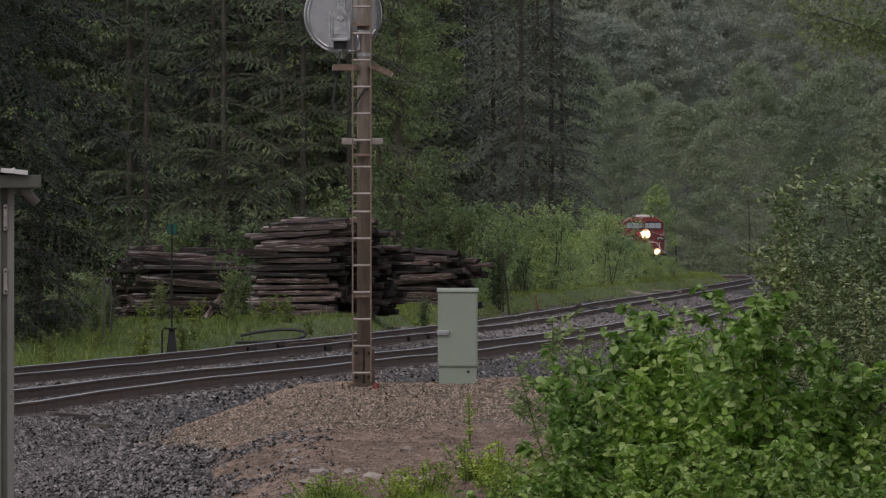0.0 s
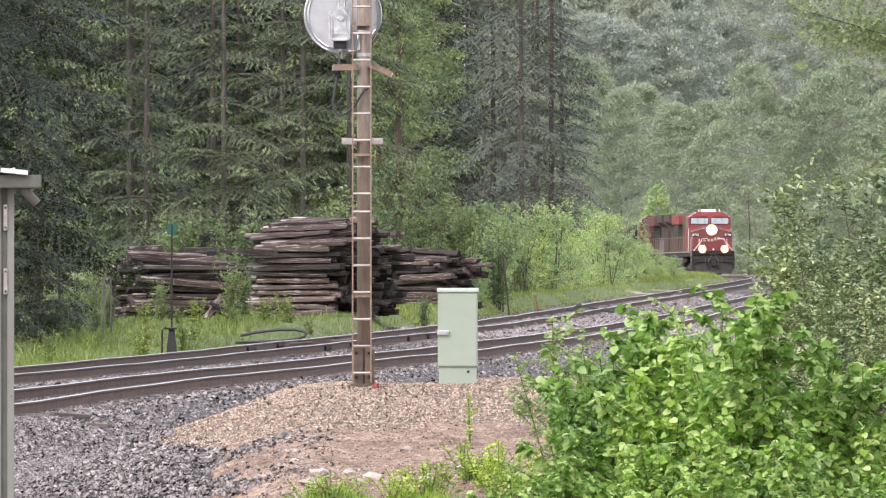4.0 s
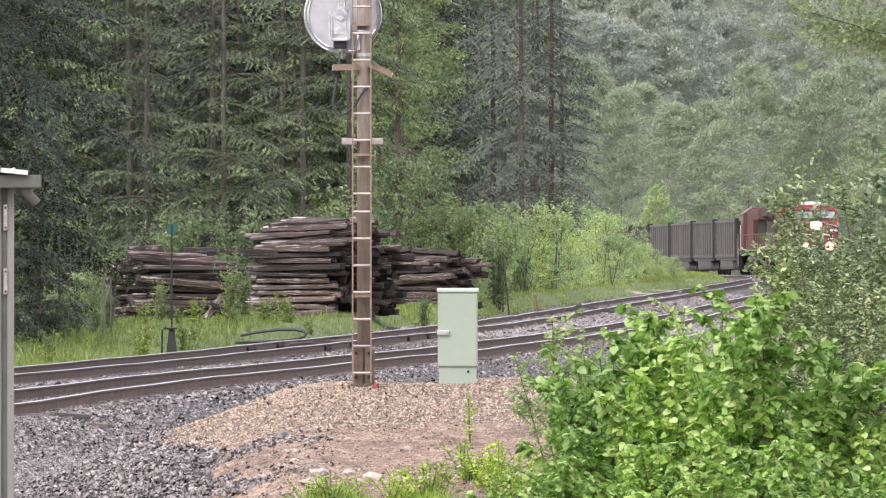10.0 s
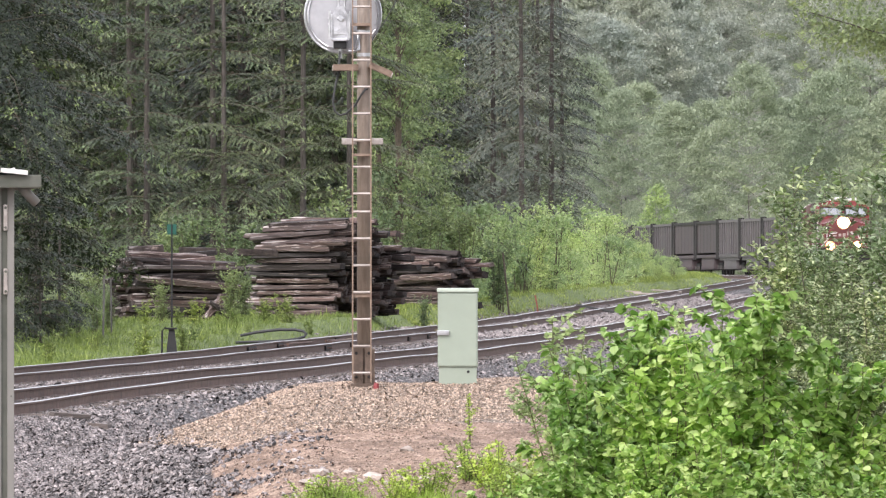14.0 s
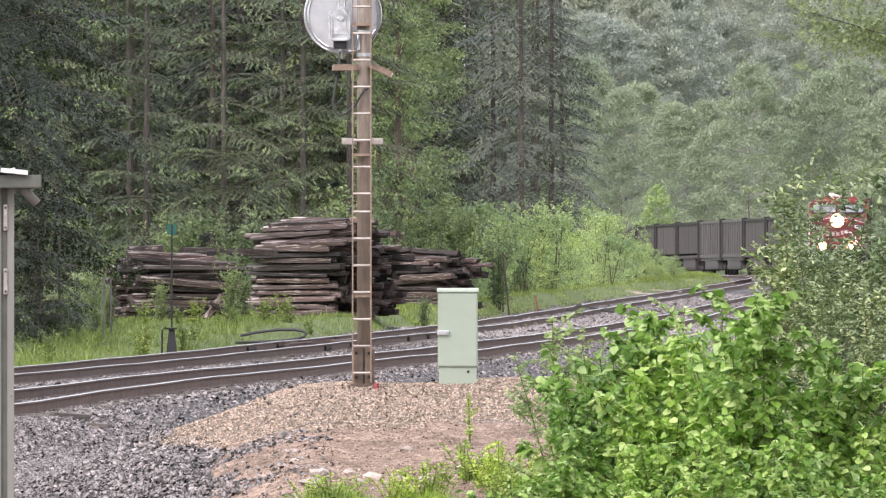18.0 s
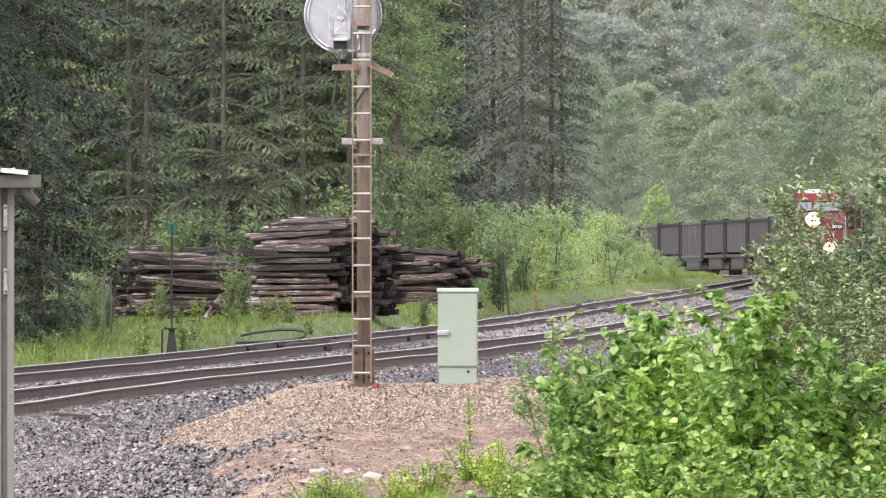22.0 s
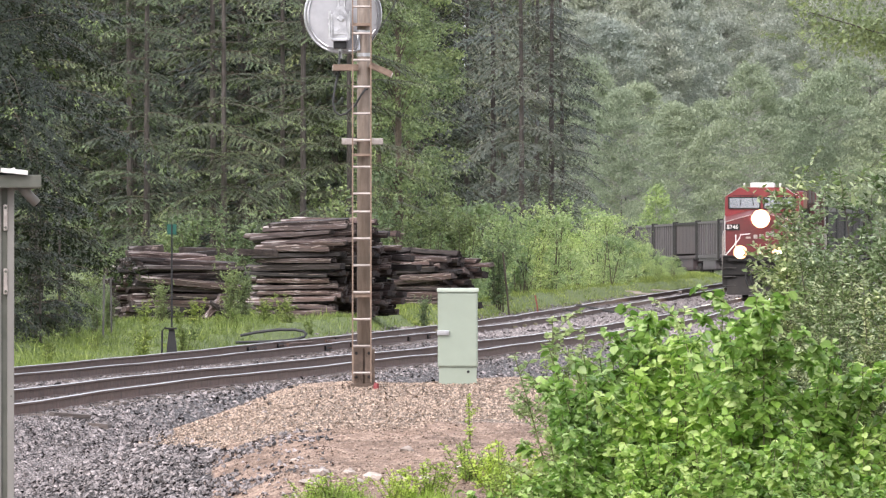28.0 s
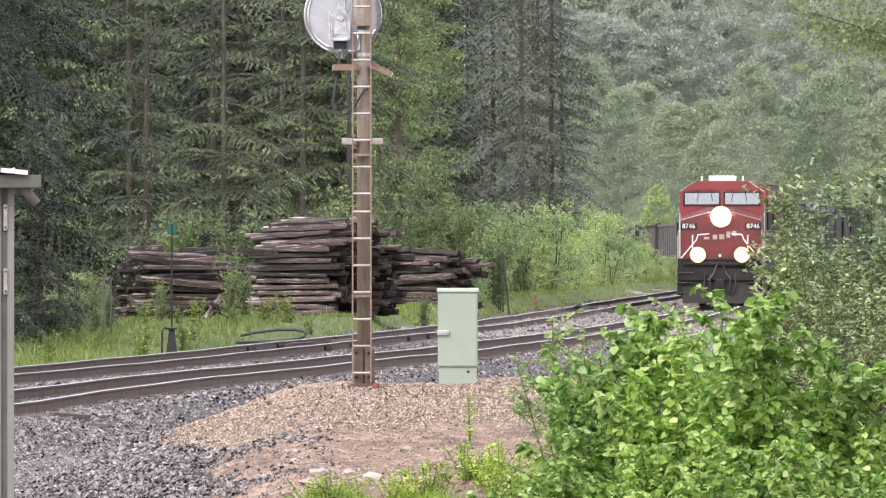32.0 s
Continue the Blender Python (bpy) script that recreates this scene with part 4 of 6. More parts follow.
def build_shrubs():
    rng = np.random.default_rng(12)
    will = [broadleaf_meshes(51, 2.9, 1.5, 48, 90, 0.095, M_WILLOW, M_TWIG, 0.05, "tri", 5), broadleaf_meshes(52, 2.5, 1.3, 44, 90, 0.09, M_WILLOW, M_TWIG, 0.05, "tri", 5),
            shoot_meshes(53, 3.4, 1.5, 13, 10, 0.1, M_WILLOW, "tri", 0.1, 0.2, 0.9)]
    n = 0
    while n < 66:
        y = rng.uniform(335, 640)
        d = rng.uniform(-15, -8.3)
        x = float(main_x(y)) + d
        # the thicket thins out and gets lower towards the far curve
        low = np.interp(x / y, [0.0145, 0.0185, 0.021, 0.024], [1.0, 0.72, 0.46, 0.25])
        if x / y < -0.004 or x / y > 0.0237:
            continue
        n += 1
        plant("willow_shrub", will[n % 3], spin(x, y, gz(x, y) - 0.1, rng.uniform(0, 360), rng.choice([0.6, 0.8, 0.95, 1.2]) * rng.uniform(0.9, 1.1) * low),
              "green willow shrub beside the siding", "shrub", "willow shrubs along the siding")
    for k in range(26):
        y = rng.uniform(300, 470)
        x = float(main_x(y)) - rng.uniform(7.9, 10.5)
        if x / y < 0.022:
            plant("willow_shrub", will[k % 3], spin(x, y, gz(x, y) - 0.1, rng.uniform(0, 360), rng.uniform(0.2, 0.36)), "low green willow shrub in the verge grass", "shrub",
                  "willow shrubs along the siding")
    # the leafy bank in the foreground
    ald = [shoot_meshes(61, 2.4, 0.62, 22, 20, 0.054, M_ALDER, "round", 0.12, 0.75, 1.0, M_GREENSTEM, 0.15, 0.16), shoot_meshes(62, 2.3, 0.55, 21, 20, 0.052, M_ALDER, "round", 0.12, 0.75, 1.0, M_GREENSTEM, 0.15, 0.16)]
    for x, y, h in [(0.62, 56, 0.74), (0.74, 54, 0.74), (0.88, 56, 0.92), (1.12, 57, 1.08), (1.35, 55, 1.02), (1.78, 54, 1.1), (2.0, 56, 0.96), (2.3, 54, 0.9), (2.65, 55, 0.86),
                    (1.2, 53, 0.78), (1.6, 52, 0.85), (2.05, 52, 0.83), (1.5, 58, 1.12)]:
        plant("alder_shrub", ald[int(h * 100) % 2], spin(x, y, gz(x, y), rng.uniform(0, 360), h), "bright green broad-leaved alder shrub", "shrub",
              "alder shrubs in the foreground")
    thin = shoot_meshes(63, 1.9, 0.42, 9, 14, 0.056, M_WILLOW, "leaf", 0.2, 0.2, 0.8, M_GREENSTEM, 0.16, 0.2)
    for x, y, h in [(1.06, 88, 0.94), (1.2, 87, 0.7), (1.35, 89, 0.62), (2.35, 90, 0.7), (1.5, 86, 0.85), (1.95, 87, 0.98), (2.2, 86, 0.8), (1.75, 89, 0.75), (2.5, 87, 0.85)]:
        plant("willow_sprig", thin, spin(x, y, gz(x, y), rng.uniform(0, 360), h * 1.3), "thin light green willow shoots", "shrub", "willow shoots beside the track")
    pop = [shoot_meshes(65, 3.9, 0.55, 9, 26, 0.085, M_POPLAR, "leaf", 0.12, 0.1, 0.68, None, 0.17), shoot_meshes(66, 3.7, 0.5, 9, 26, 0.085, M_POPLAR, "leaf", 0.1, 0.1, 0.68, None, 0.17)]
    for x, y, h in [(3.74, 105, 0.96), (3.84, 104, 0.74), (3.85, 106, 0.74), (3.92, 107, 0.74), (3.5, 107, 0.5), (3.95, 104, 0.8), (4.2, 105.5, 0.75), (4.02, 108, 0.82), (3.62, 101, 0.5), (4.08, 103, 0.7), (4.5, 105, 0.98), (4.75, 102, 1.02), (3.68, 105, 0.56), (3.9, 100, 0.66), (4.15, 97, 0.66),
                    (4.8, 96, 0.85), (5.1, 100, 1.1), (3.75, 109, 0.66), (4.3, 107, 0.68), (4.85, 106, 0.8), (4.5, 99, 0.7)]:
        plant("poplar_sapling", pop[int(h * 100) % 2], spin(x, y, gz(x, y), rng.uniform(0, 360), h), "dark glossy poplar sapling thicket", "shrub",
              "poplar saplings beside the track")
    # a larger poplar whose limbs hang in from the side
    t = thing("overhanging_poplar", pose(6.4, 95, gz(6.4, 95)), "leafy poplar with limbs hanging over the verge", "tree")
    bm = bmesh.new()
    tube(bm, [(0, 0, -0.3), (0.05, 0, 2), (0, 0.1, 4), (-0.1, 0.1, 6.5)], 0.13, 9, 0.05)
    part("trunk", bm, M_BIRCH, t)
    pts, outs = [], []
    for z0, tip in ((3.9, (-3.0, -0.3, 5.15)), (4.1, (-2.5, 0.5, 4.95)), (3.6, (-2.0, 0.2, 4.55)), (3.0, (-1.75, 0.0, 3.9)), (4.6, (-2.7, 0.2, 5.6))):
        a, b = np.array([0, 0.05, z0]), np.array(tip)
        bm = bmesh.new()
        tube(bm, [tuple(a), tuple(a * 0.55 + b * 0.45 + np.array([0, 0, 0.2])), tuple(b)], 0.028, 6, 0.005)
        part("limb", bm, M_BARK, t)
        for j in range(60):
            u = rng.uniform(0.45, 1.03)
            c = a * (1 - u) + b * u + np.array([0, 0, 0.4 * u * (1 - u)]) + rng.normal(size=3) * np.array([0.12, 0.2, 0.09])
            m = 34
            pts.append(c + rng.normal(size=(m, 3)) * 0.08)
            outs.append(rng.normal(size=(m, 3)))
    child("crown", leaves_mesh("crown", np.concatenate(pts), np.concatenate(outs), 0.048, M_BIRCHLEAF, rng, "leaf", 0.4, 0.4), t)
    # weeds at the edge of the dirt
    weed = shoot_meshes(68, 0.42, 0.42, 16, 5, 0.05, M_WEED, "leaf", 0.05, 0.05, 0.65, M_GREENSTEM, 0.13)
    for x, y, h in [(-1.35, 105.4, 0.75), (-1.15, 105.3, 0.85), (-0.95, 105.6, 0.7), (-0.35, 105.7, 0.9), (-0.15, 105.8, 1.0), (-0.5, 105.4, 0.7), (0.3, 107.3, 1.0), (0.5, 106.6, 1.2),
                    (0.6, 107.0, 0.8), (0.85, 106.2, 0.9), (0.6, 105.6, 0.9), (1.0, 106.6, 1.0), (-1.6, 105.2, 0.5)]:
        plant("weed", weed, spin(x, y, gz(x, y), rng.uniform(0, 360), h), "fresh green leafy weed on the dirt", "weed", "weeds along the dirt")
    n = 900
    cx = rng.choice([-1.45, -1.2, -0.95, -0.3, -0.05, -2.6], n)
    x, y = cx + rng.normal(size=n) * 0.12, 105.3 + rng.normal(size=n) * 0.18
    up = np.zeros((n, 3))
    up[:, 2] = 1.5
    me = leaves_mesh("grass_tufts", np.stack([x, y, ground_z(x, y) - 0.01], -1), up, 0.17, M_WEED, rng, "quad", 0, 0.5, 0.08)
    tagged(new("grass_tufts", me), "fresh green grass tufts on the dirt", "grass", kind="stuff")
    tall = shoot_meshes(70, 0.6, 0.3, 9, 7, 0.075, M_GRASS, "leaf", 0.05, 0.1, 0.6, M_GREENSTEM, 0.2)
    spots = 0
    while spots < 18:
        y = rng.uniform(205, 268)
        x = rng.uniform(-0.0415, -0.002) * y
        dl = -float(lateral(x, y)) - TRACK_GAP
        if 2.4 < dl < 11 and not (abs(x + 4) < 1.2 and abs(y - 237) < 4):
            spots += 1
            plant("meadow_weed", tall, spin(x, y, gz(x, y), rng.uniform(0, 360), rng.uniform(0.5, 1.3)), "leafy green weed standing in the grass", "weed", "weeds in the meadow grass")
    sprig = shoot_meshes(69, 0.95, 0.12, 2, 4, 0.06, M_WEED, "leaf", 0.3, 0.2, 0.8)
    plant("alder_seedling", sprig, spin(0.3, 109.4, gz(0.3, 109.4), 40, 0.75), "single thin green alder seedling on the gravel", "shrub")


def build_grass():
    rng = np.random.default_rng(13)
    n = 150000
    y = rng.uniform(196, 300, n)
    x = rng.uniform(-0.047, 0.02, n) * y
    dl = -lateral(x, y) - TRACK_GAP
    keep = (dl > 2.2) & (dl < 16) & ~((np.abs(x + 3.5) < 1.1) & (np.abs(y - 236.5) < 4))
    tuft = 0.5 + 0.25 * np.sin(x * 2.1 + np.sin(y * 0.7)) + 0.25 * np.sin(y * 0.9 + 2 * np.sin(x * 1.3))
    p = np.stack([x, y, ground_z(x, y) - 0.02], -1)[keep]
    o = np.zeros_like(p)
    o[:, 2] = 1.6
    me = leaves_mesh("meadow_grass", p, o, ((0.06 + 0.13 * tuft) * (1 + 0.8 * (rng.random(n) < 0.05)))[keep], M_GRASS, rng, "quad", 0, 0.75, 0.06)
    tagged(new("meadow_grass", me), "tall green grass beyond the siding", "grass", kind="stuff")
    n = 46000
    y = 290 + 430 * rng.random(n) ** 1.6
    x = main_x(y) - rng.uniform(6.7, 11, n)
    p = np.stack([x, y, ground_z(x, y) - 0.02], -1)
    p = p[np.sin(x * 1.7 + 2 * np.sin(y * 0.11)) + np.sin(y * 0.23 + x) + rng.normal(size=n) * 0.6 > -1.0]
    o = np.zeros_like(p)
    o[:, 2] = 1.6
    me = leaves_mesh("verge_grass", p, o, 0.17, M_GRASS, rng, "quad", 0, 0.75, 0.14)
    tagged(new("verge_grass", me), "green grass along the railway verge", "grass", kind="stuff")


build_forest()
build_shrubs()
build_grass()


# ---------------------------------------------------------------- tie stacks
def tie_mesh(seed, L):
    """An old tie: split, splintered and worn round at the corners, with ragged ends."""
    rng = random.Random(seed)
    bm = bmesh.new()
    ring = [(-0.115, -0.075), (-0.1, -0.088), (0.1, -0.088), (0.115, -0.072), (0.115, 0.068), (0.1, 0.086), (-0.098, 0.088), (-0.115, 0.07)]
    n, cuts = len(ring), 9
    rows = []
    for c in range(cuts + 1):
        x = -L / 2 + L * c / cuts
        end = c in (0, cuts)
        rows.append([bm.verts.new((x + (rng.uniform(-0.07, 0.07) if end else rng.uniform(-0.03, 0.03)), u + rng.uniform(-0.013, 0.013), w + rng.uniform(-0.016, 0.016))) for u, w in ring])
    for a, b in zip(rows, rows[1:]):
        for k in range(n):
            bm.faces.new((a[k], b[k], b[(k + 1) % n], a[(k + 1) % n]))
    caps = [bm.faces.new(rows[0]), bm.faces.new(rows[-1][::-1])]
    for f in caps:
        f.material_index = 1
    # splinters lifting off the faces
    for k in range(3):
        x, y, z = rng.uniform(-0.45, 0.35) * L, rng.choice([-0.115, 0.115]), rng.uniform(-0.05, 0.09)
        l, dz = rng.uniform(0.25, 0.7), rng.uniform(-0.04, 0.07)
        v = [bm.verts.new(p) for p in ((x, y, z), (x + l, y * 1.3, z + dz), (x + l, y * 1.3, z + dz + 0.014), (x, y, z + 0.022))]
        bm.faces.new(v).material_index = 2
    bmesh.ops.recalc_face_normals(bm, faces=bm.faces[:])
    me = bpy.data.meshes.new("tie")
    bm.to_mesh(me)
    bm.free()
    for m in (M_OLDTIE, M_TIEEND, M_SPLINTER):
        me.materials.append(m)
    return me


def tie_stack(x, y, yaw, L, heights, label, seed, creep=0.0):
    rng = random.Random(seed)
    t = thing("tie_stack", pose(x, y, gz(x, y) - 0.2, 0, 0, yaw), label, "tie stack", "stacks of old railway ties")
    kinds = [tie_mesh(seed * 10 + k, L * rng.uniform(0.72, 1.06)) for k in range(10)]
    for c, top in enumerate(heights):
        for k in range(-2 if c < 9 else 1, top + 1):
            if rng.random() < 0.04 and k > 2:
                continue
            last = k > top - 3
            m = pose(rng.gauss(0, 0.12 if not last else 0.25) + creep * max(0, k - 6), c * 0.245 + rng.uniform(-0.12, 0.12), 0.09 + k * 0.18 + rng.uniform(-0.035, 0.035), rng.uniform(-18, 18),
                     rng.gauss(0, 1.3 if not last else 2.4), rng.gauss(0, 2.4 if not last else 6.0))
            child("tie", rng.choice(kinds), t, m=m @ Matrix.Diagonal((1, rng.uniform(0.8, 1.1), rng.uniform(0.55, 1.0), 1)))
    return t


tie_stack(-4.15, 276, -24, 2.85, [12, 13, 14, 15, 15, 15, 15, 14, 14, 14, 13, 13, 12, 12, 11, 11, 10, 9], "tall stack of dark weathered wooden railway ties", 1, 0.035)
tie_stack(-6.76, 262, 24, 2.7, [8, 8, 9, 10, 10, 9, 10, 9, 8], "low uneven stack of dark weathered railway ties", 2)
tie_stack(-0.95, 312, -38, 2.6, [8, 9, 10, 10, 10, 9, 9, 8], "stack of dark railway ties behind a larger one", 3)


def loose_timber(x, y, z, m, L, label, dark=False):
    ob = tagged(new("loose_tie", tie_mesh(int(100 * L), L)), label, "railway tie", "loose ties by the stacks")
    if dark:
        ob.data.materials[0] = M_TIEEND
        ob.data.materials[2] = M_TIEEND
    ob.matrix_basis = pose(x, y, z) @ m


loose_timber(-5.75, 268.5, 2.0, pose(0, 0, 0, 0, 1.5, 2), 2.6, "dark tie bridging two stacks", True)
loose_timber(-5.9, 258.5, gz(-5.9, 258.5) + 0.35, pose(0, 0, 0, 0, -52, 20) @ Matrix.Diagonal((0.3, 0.8, 0.8, 1)), 2.6, "broken grey tie end leaning on a stack")
loose_timber(-5.75, 258.4, gz(-5.75, 258.4) + 0.3, pose(0, 0, 0, 0, 38, 20) @ Matrix.Diagonal((0.25, 0.6, 0.6, 1)), 2.6, "broken grey tie end leaning on a stack")
loose_timber(-4.5, 268.6, gz(-4.5, 268.6) + 0.14, pose(0, 0, 0, 0, 12, -16) @ Matrix.Diagonal((0.8, 0.4, 0.4, 1)), 2.6, "weathered pole lying before a stack")
loose_timber(-7.8, 263, gz(-7.8, 263) + 1.84, pose(0, 0, 0, 0, -3, 10) @ Matrix.Diagonal((0.35, 1, 1, 1)), 2.6, "short grey tie lying on a stack")
loose_timber(-7.75, 263, gz(-7.75, 263) + 1.68, pose(0, 0, 0, 0, 2, -6) @ Matrix.Diagonal((0.4, 1, 1, 1)), 2.6, "short grey tie lying on a stack")


# ---------------------------------------------------------------- signal mast
def build_mast():
    bx, by, bz = -0.9, 114.0, 0.5
    t = thing("signal_mast", pose(bx, by, bz), "brown steel signal mast with a ladder and a round backboard", "signal mast")
    bm = bmesh.new()
    tube(bm, [(0, 0, 0.0), (0, 0, 6.2)], 0.0775, 20)
    part("pole", bm, M_MAST, t, smooth=True)
    for x0, x1 in ((-0.118, -0.005), (0.012, 0.085)):
        part("base_casting", boxes((x0, x1, -0.12, -0.075, 0.0, 0.42), bevel=0.012), M_SLEEVE, t, "rusty mast base plate")
    part("base_core", boxes((-0.118, 0.085, -0.08, 0.1, -0.02, 0.41), bevel=0.01), M_SLEEVE, t)
    part("base_web", boxes((0.09, 0.125, -0.1, 0.1, -0.02, 0.4), bevel=0.012), M_SLEEVE, t)
    for x, z in ((-0.085, 0.35), (-0.085, 0.08), (0.06, 0.35), (0.06, 0.08)):
        bm = bmesh.new()
        tube(bm, [(x, -0.135, z), (x, -0.115, z)], 0.02, 6)
        part("base_bolt", bm, M_FRAMEBLACK, t)
    part("base_plate", boxes((-0.15, 0.16, -0.14, 0.17, -0.05, 0.004), bevel=0.006), M_SLEEVE, t)
    for z in (3.72, 3.98):
        bm = bmesh.new()
        tube(bm, [(0, 0, z), (0, 0, z + 0.04)], 0.083, 20)
        part("clamp_band", bm, M_ALU, t, "bright clamp round the pole")
    bm = bmesh.new()
    tube(bm, [(-0.1, -0.06, 3.98), (-0.06, -0.085, 3.97), (-0.055, -0.085, 3.8), (-0.13, -0.06, 3.77), (-0.2, 0.0, 3.78)], 0.018, 8)
    part("conduit", bm, M_ALU, t, smooth=True)
    bm = bmesh.new()
    tube(bm, [(0.03, -0.075, 3.36), (0.03, -0.11, 3.36)], 0.026, 10)
    part("cable_inlet", bm, M_FRAMEBLACK, t)
    bm = bmesh.new()
    tube(bm, [(0.09, -0.17, 3.9), (0.24, -0.05, 4.12), (0.45, 0.1, 4.5)], 0.006, 5)
    part("guy_wire", bm, M_CABLE, t)
    for sx in (-0.125, 0.082):
        bm = box(bmesh.new(), sx - 0.008, sx + 0.008, -0.215, -0.185, 0.02, 5.4)
        part("ladder_rail", bm, M_STRINGER, t)
    for z in [0.125 + 0.305 * k for k in range(7)] + [2.16 + 0.303 * k for k in range(10)]:
        bm = bmesh.new()
        tube(bm, [(-0.122, -0.2, z), (0.08, -0.2, z)], 0.0155, 10)
        part("rung", bm, M_RUNG, t)
    for z in (1.0, 2.6, 4.08):
        part("ladder_bracket", boxes((-0.125, 0.085, -0.19, 0.0, z - 0.015, z + 0.015)), M_STRINGER, t)
    for x0, x1 in ((-0.25, -0.08), (0.07, 0.22)):
        part("step_plate", boxes((x0, x1, -0.16, 0.12, 2.72, 2.79), bevel=0.008), M_RUNG, t, "weathered metal step plate")
    # folded step trays below the backboard
    for m, L in ((Matrix.Translation((-0.06, 0, 3.585)) @ Matrix.Rotation(radians(180), 4, "Z"), 0.29), (Matrix.Translation((0.06, 0, 3.62)) @ Matrix.Rotation(radians(24), 4, "Y"), 0.28)):
        bm = bmesh.new()
        for y0, y1, z0, z1 in ((-0.1, 0.1, -0.03, -0.022), (-0.1, -0.092, -0.03, 0.012), (0.092, 0.1, -0.03, 0.045)):
            box(bm, 0.0, L, y0, y1, z0, z1, 0.002, m)
        tray = part("side_tray", bm, M_STRINGER, t, "folded brown metal step tray")
        part("end_lip", box(bmesh.new(), L - 0.006, L + 0.008, -0.1, 0.1, -0.03, 0.03, 0.002, m), M_RUNG, tray)
    disc = bmesh.new()
    bmesh.ops.create_cone(disc, cap_ends=True, segments=64, radius1=0.44, radius2=0.44, depth=0.012, matrix=Matrix.Translation((-0.24, 0.32, 4.2)) @ Matrix.Rotation(radians(90), 4, "X"))
    bb = part("backboard", disc, M_DISC, t, "round grey signal backboard seen from behind")
    for r in (0.437, 0.4):
        bm = bmesh.new()
        ring = [(-0.24 + r * math.cos(a), 0.3, 4.2 + r * math.sin(a)) for a in np.linspace(0, math.tau, 65)]
        tube(bm, ring, 0.011, 6)
        part("rim", bm, M_ALU, bb)
    bm = bmesh.new()
    prism(bm, [(-0.365, 3.92), (-0.18, 3.92), (-0.18, 4.19), (-0.235, 4.29), (-0.31, 4.29), (-0.365, 4.19)], 1, 0.03, 0.3)
    hs = part("lamp_housing", bm, M_ALU, t, "cast aluminium signal lamp housing", smooth=False)
    bm = bmesh.new()
    prism(bm, [(-0.34, 3.97), (-0.205, 3.97), (-0.205, 4.18), (-0.25, 4.255), (-0.295, 4.255), (-0.34, 4.18)], 1, -0.012, 0.04)
    part("hatch", bm, M_ALU, hs)
    for x0 in (-0.378, -0.186):
        part("edge_flange", boxes((x0, x0 + 0.02, -0.015, 0.1, 3.9, 4.2), bevel=0.005), M_ALU, hs)
    for bx2, bz2 in ((-0.395, 4.16), (-0.395, 4.09), (-0.165, 4.16), (-0.165, 3.94), (-0.385, 3.93), (-0.31, 4.02), (-0.29, 4.21)):
        bm = bmesh.new()
        tube(bm, [(bx2, -0.035, bz2), (bx2, 0.04, bz2)], 0.016, 8)
        part("bolt", bm, M_ALU, hs)
    for rx in (-0.388, -0.158):
        bm = bmesh.new()
        tube(bm, [(rx, -0.02, 3.94), (rx, -0.02, 4.24)], 0.011, 8)
        part("side_rod", bm, M_ALU, hs)
    part("latch", box(bmesh.new(), -0.035, 0.035, -0.04, 0.0, -0.03, 0.03, 0.01, Matrix.Translation((-0.262, 0, 4.15)) @ Matrix.Rotation(radians(35), 4, "Y")), M_ALU, hs)
    part("hood_lip", boxes((-0.355, -0.185, -0.04, 0.1, 3.895, 3.925), bevel=0.008), M_ALU, hs)
    part("junction_box", boxes((-0.345, -0.195, -0.01, 0.16, 3.81, 3.896), bevel=0.012), M_BLACK, hs, "black junction box")
    bm = bmesh.new()
    tube(bm, [(-0.265, 0.05, 3.7), (-0.265, 0.05, 3.81)], 0.022, 10)
    part("cable_gland", bm, M_ALU, hs)
    for dx in (-0.29, -0.22):
        bm = bmesh.new()
        tube(bm, [(dx, 0.12, 4.28), (dx + 0.02, 0.12, 4.6), (0, 0.05, 4.9)], 0.016, 8)
        part("support_pipe", bm, M_ALU, hs)
    bm = bmesh.new()
    pts = [(-0.27, 0.02, 3.78), (-0.285, 0.0, 3.55), (-0.33, -0.02, 3.35), (-0.35, -0.04, 3.2), (-0.33, -0.05, 3.1), (-0.27, -0.06, 3.05), (-0.2, -0.08, 3.07), (-0.1, -0.1, 3.16), (-0.03, -0.11, 3.28), (0.03, -0.105, 3.36)]
    tube(bm, pts, 0.012, 8)
    part("cable", bm, M_CABLE, t, "hanging black cable loop", smooth=True)
    return t


def build_cabinet():
    t = thing("signal_cabinet", pose(0.168, 114.2, 0.522), "pale green metal relay cabinet on the gravel mound", "cabinet")
    part("plinth", boxes((-0.215, 0.215, -0.17, 0.17, -0.05, 0.17), bevel=0.006), M_CABINET, t)
    part("body", boxes((-0.228, 0.228, -0.18, 0.18, 0.165, 1.03), bevel=0.008), M_CABINET, t)
    dr = part("door", boxes((-0.214, 0.214, -0.196, -0.178, 0.18, 1.0), bevel=0.006), M_CABINET, t)
    part("handle", boxes((-0.235, -0.1, -0.225, -0.195, 0.53, 0.585), bevel=0.008), M_ALU, dr, "grey latch handle with padlock hasp")
    part("lid", boxes((-0.238, 0.238, -0.205, 0.2, 1.02, 1.065), bevel=0.012), M_CABLID, t)
    # Solid black disc painting the dark inside of the hole.
    bm = bmesh.new()
    tube(bm, [(0.12, -0.176, 0.115), (0.12, -0.165, 0.115)], 0.016, 12)
    part("vent_hole", bm, M_BLACK, t)
    return t


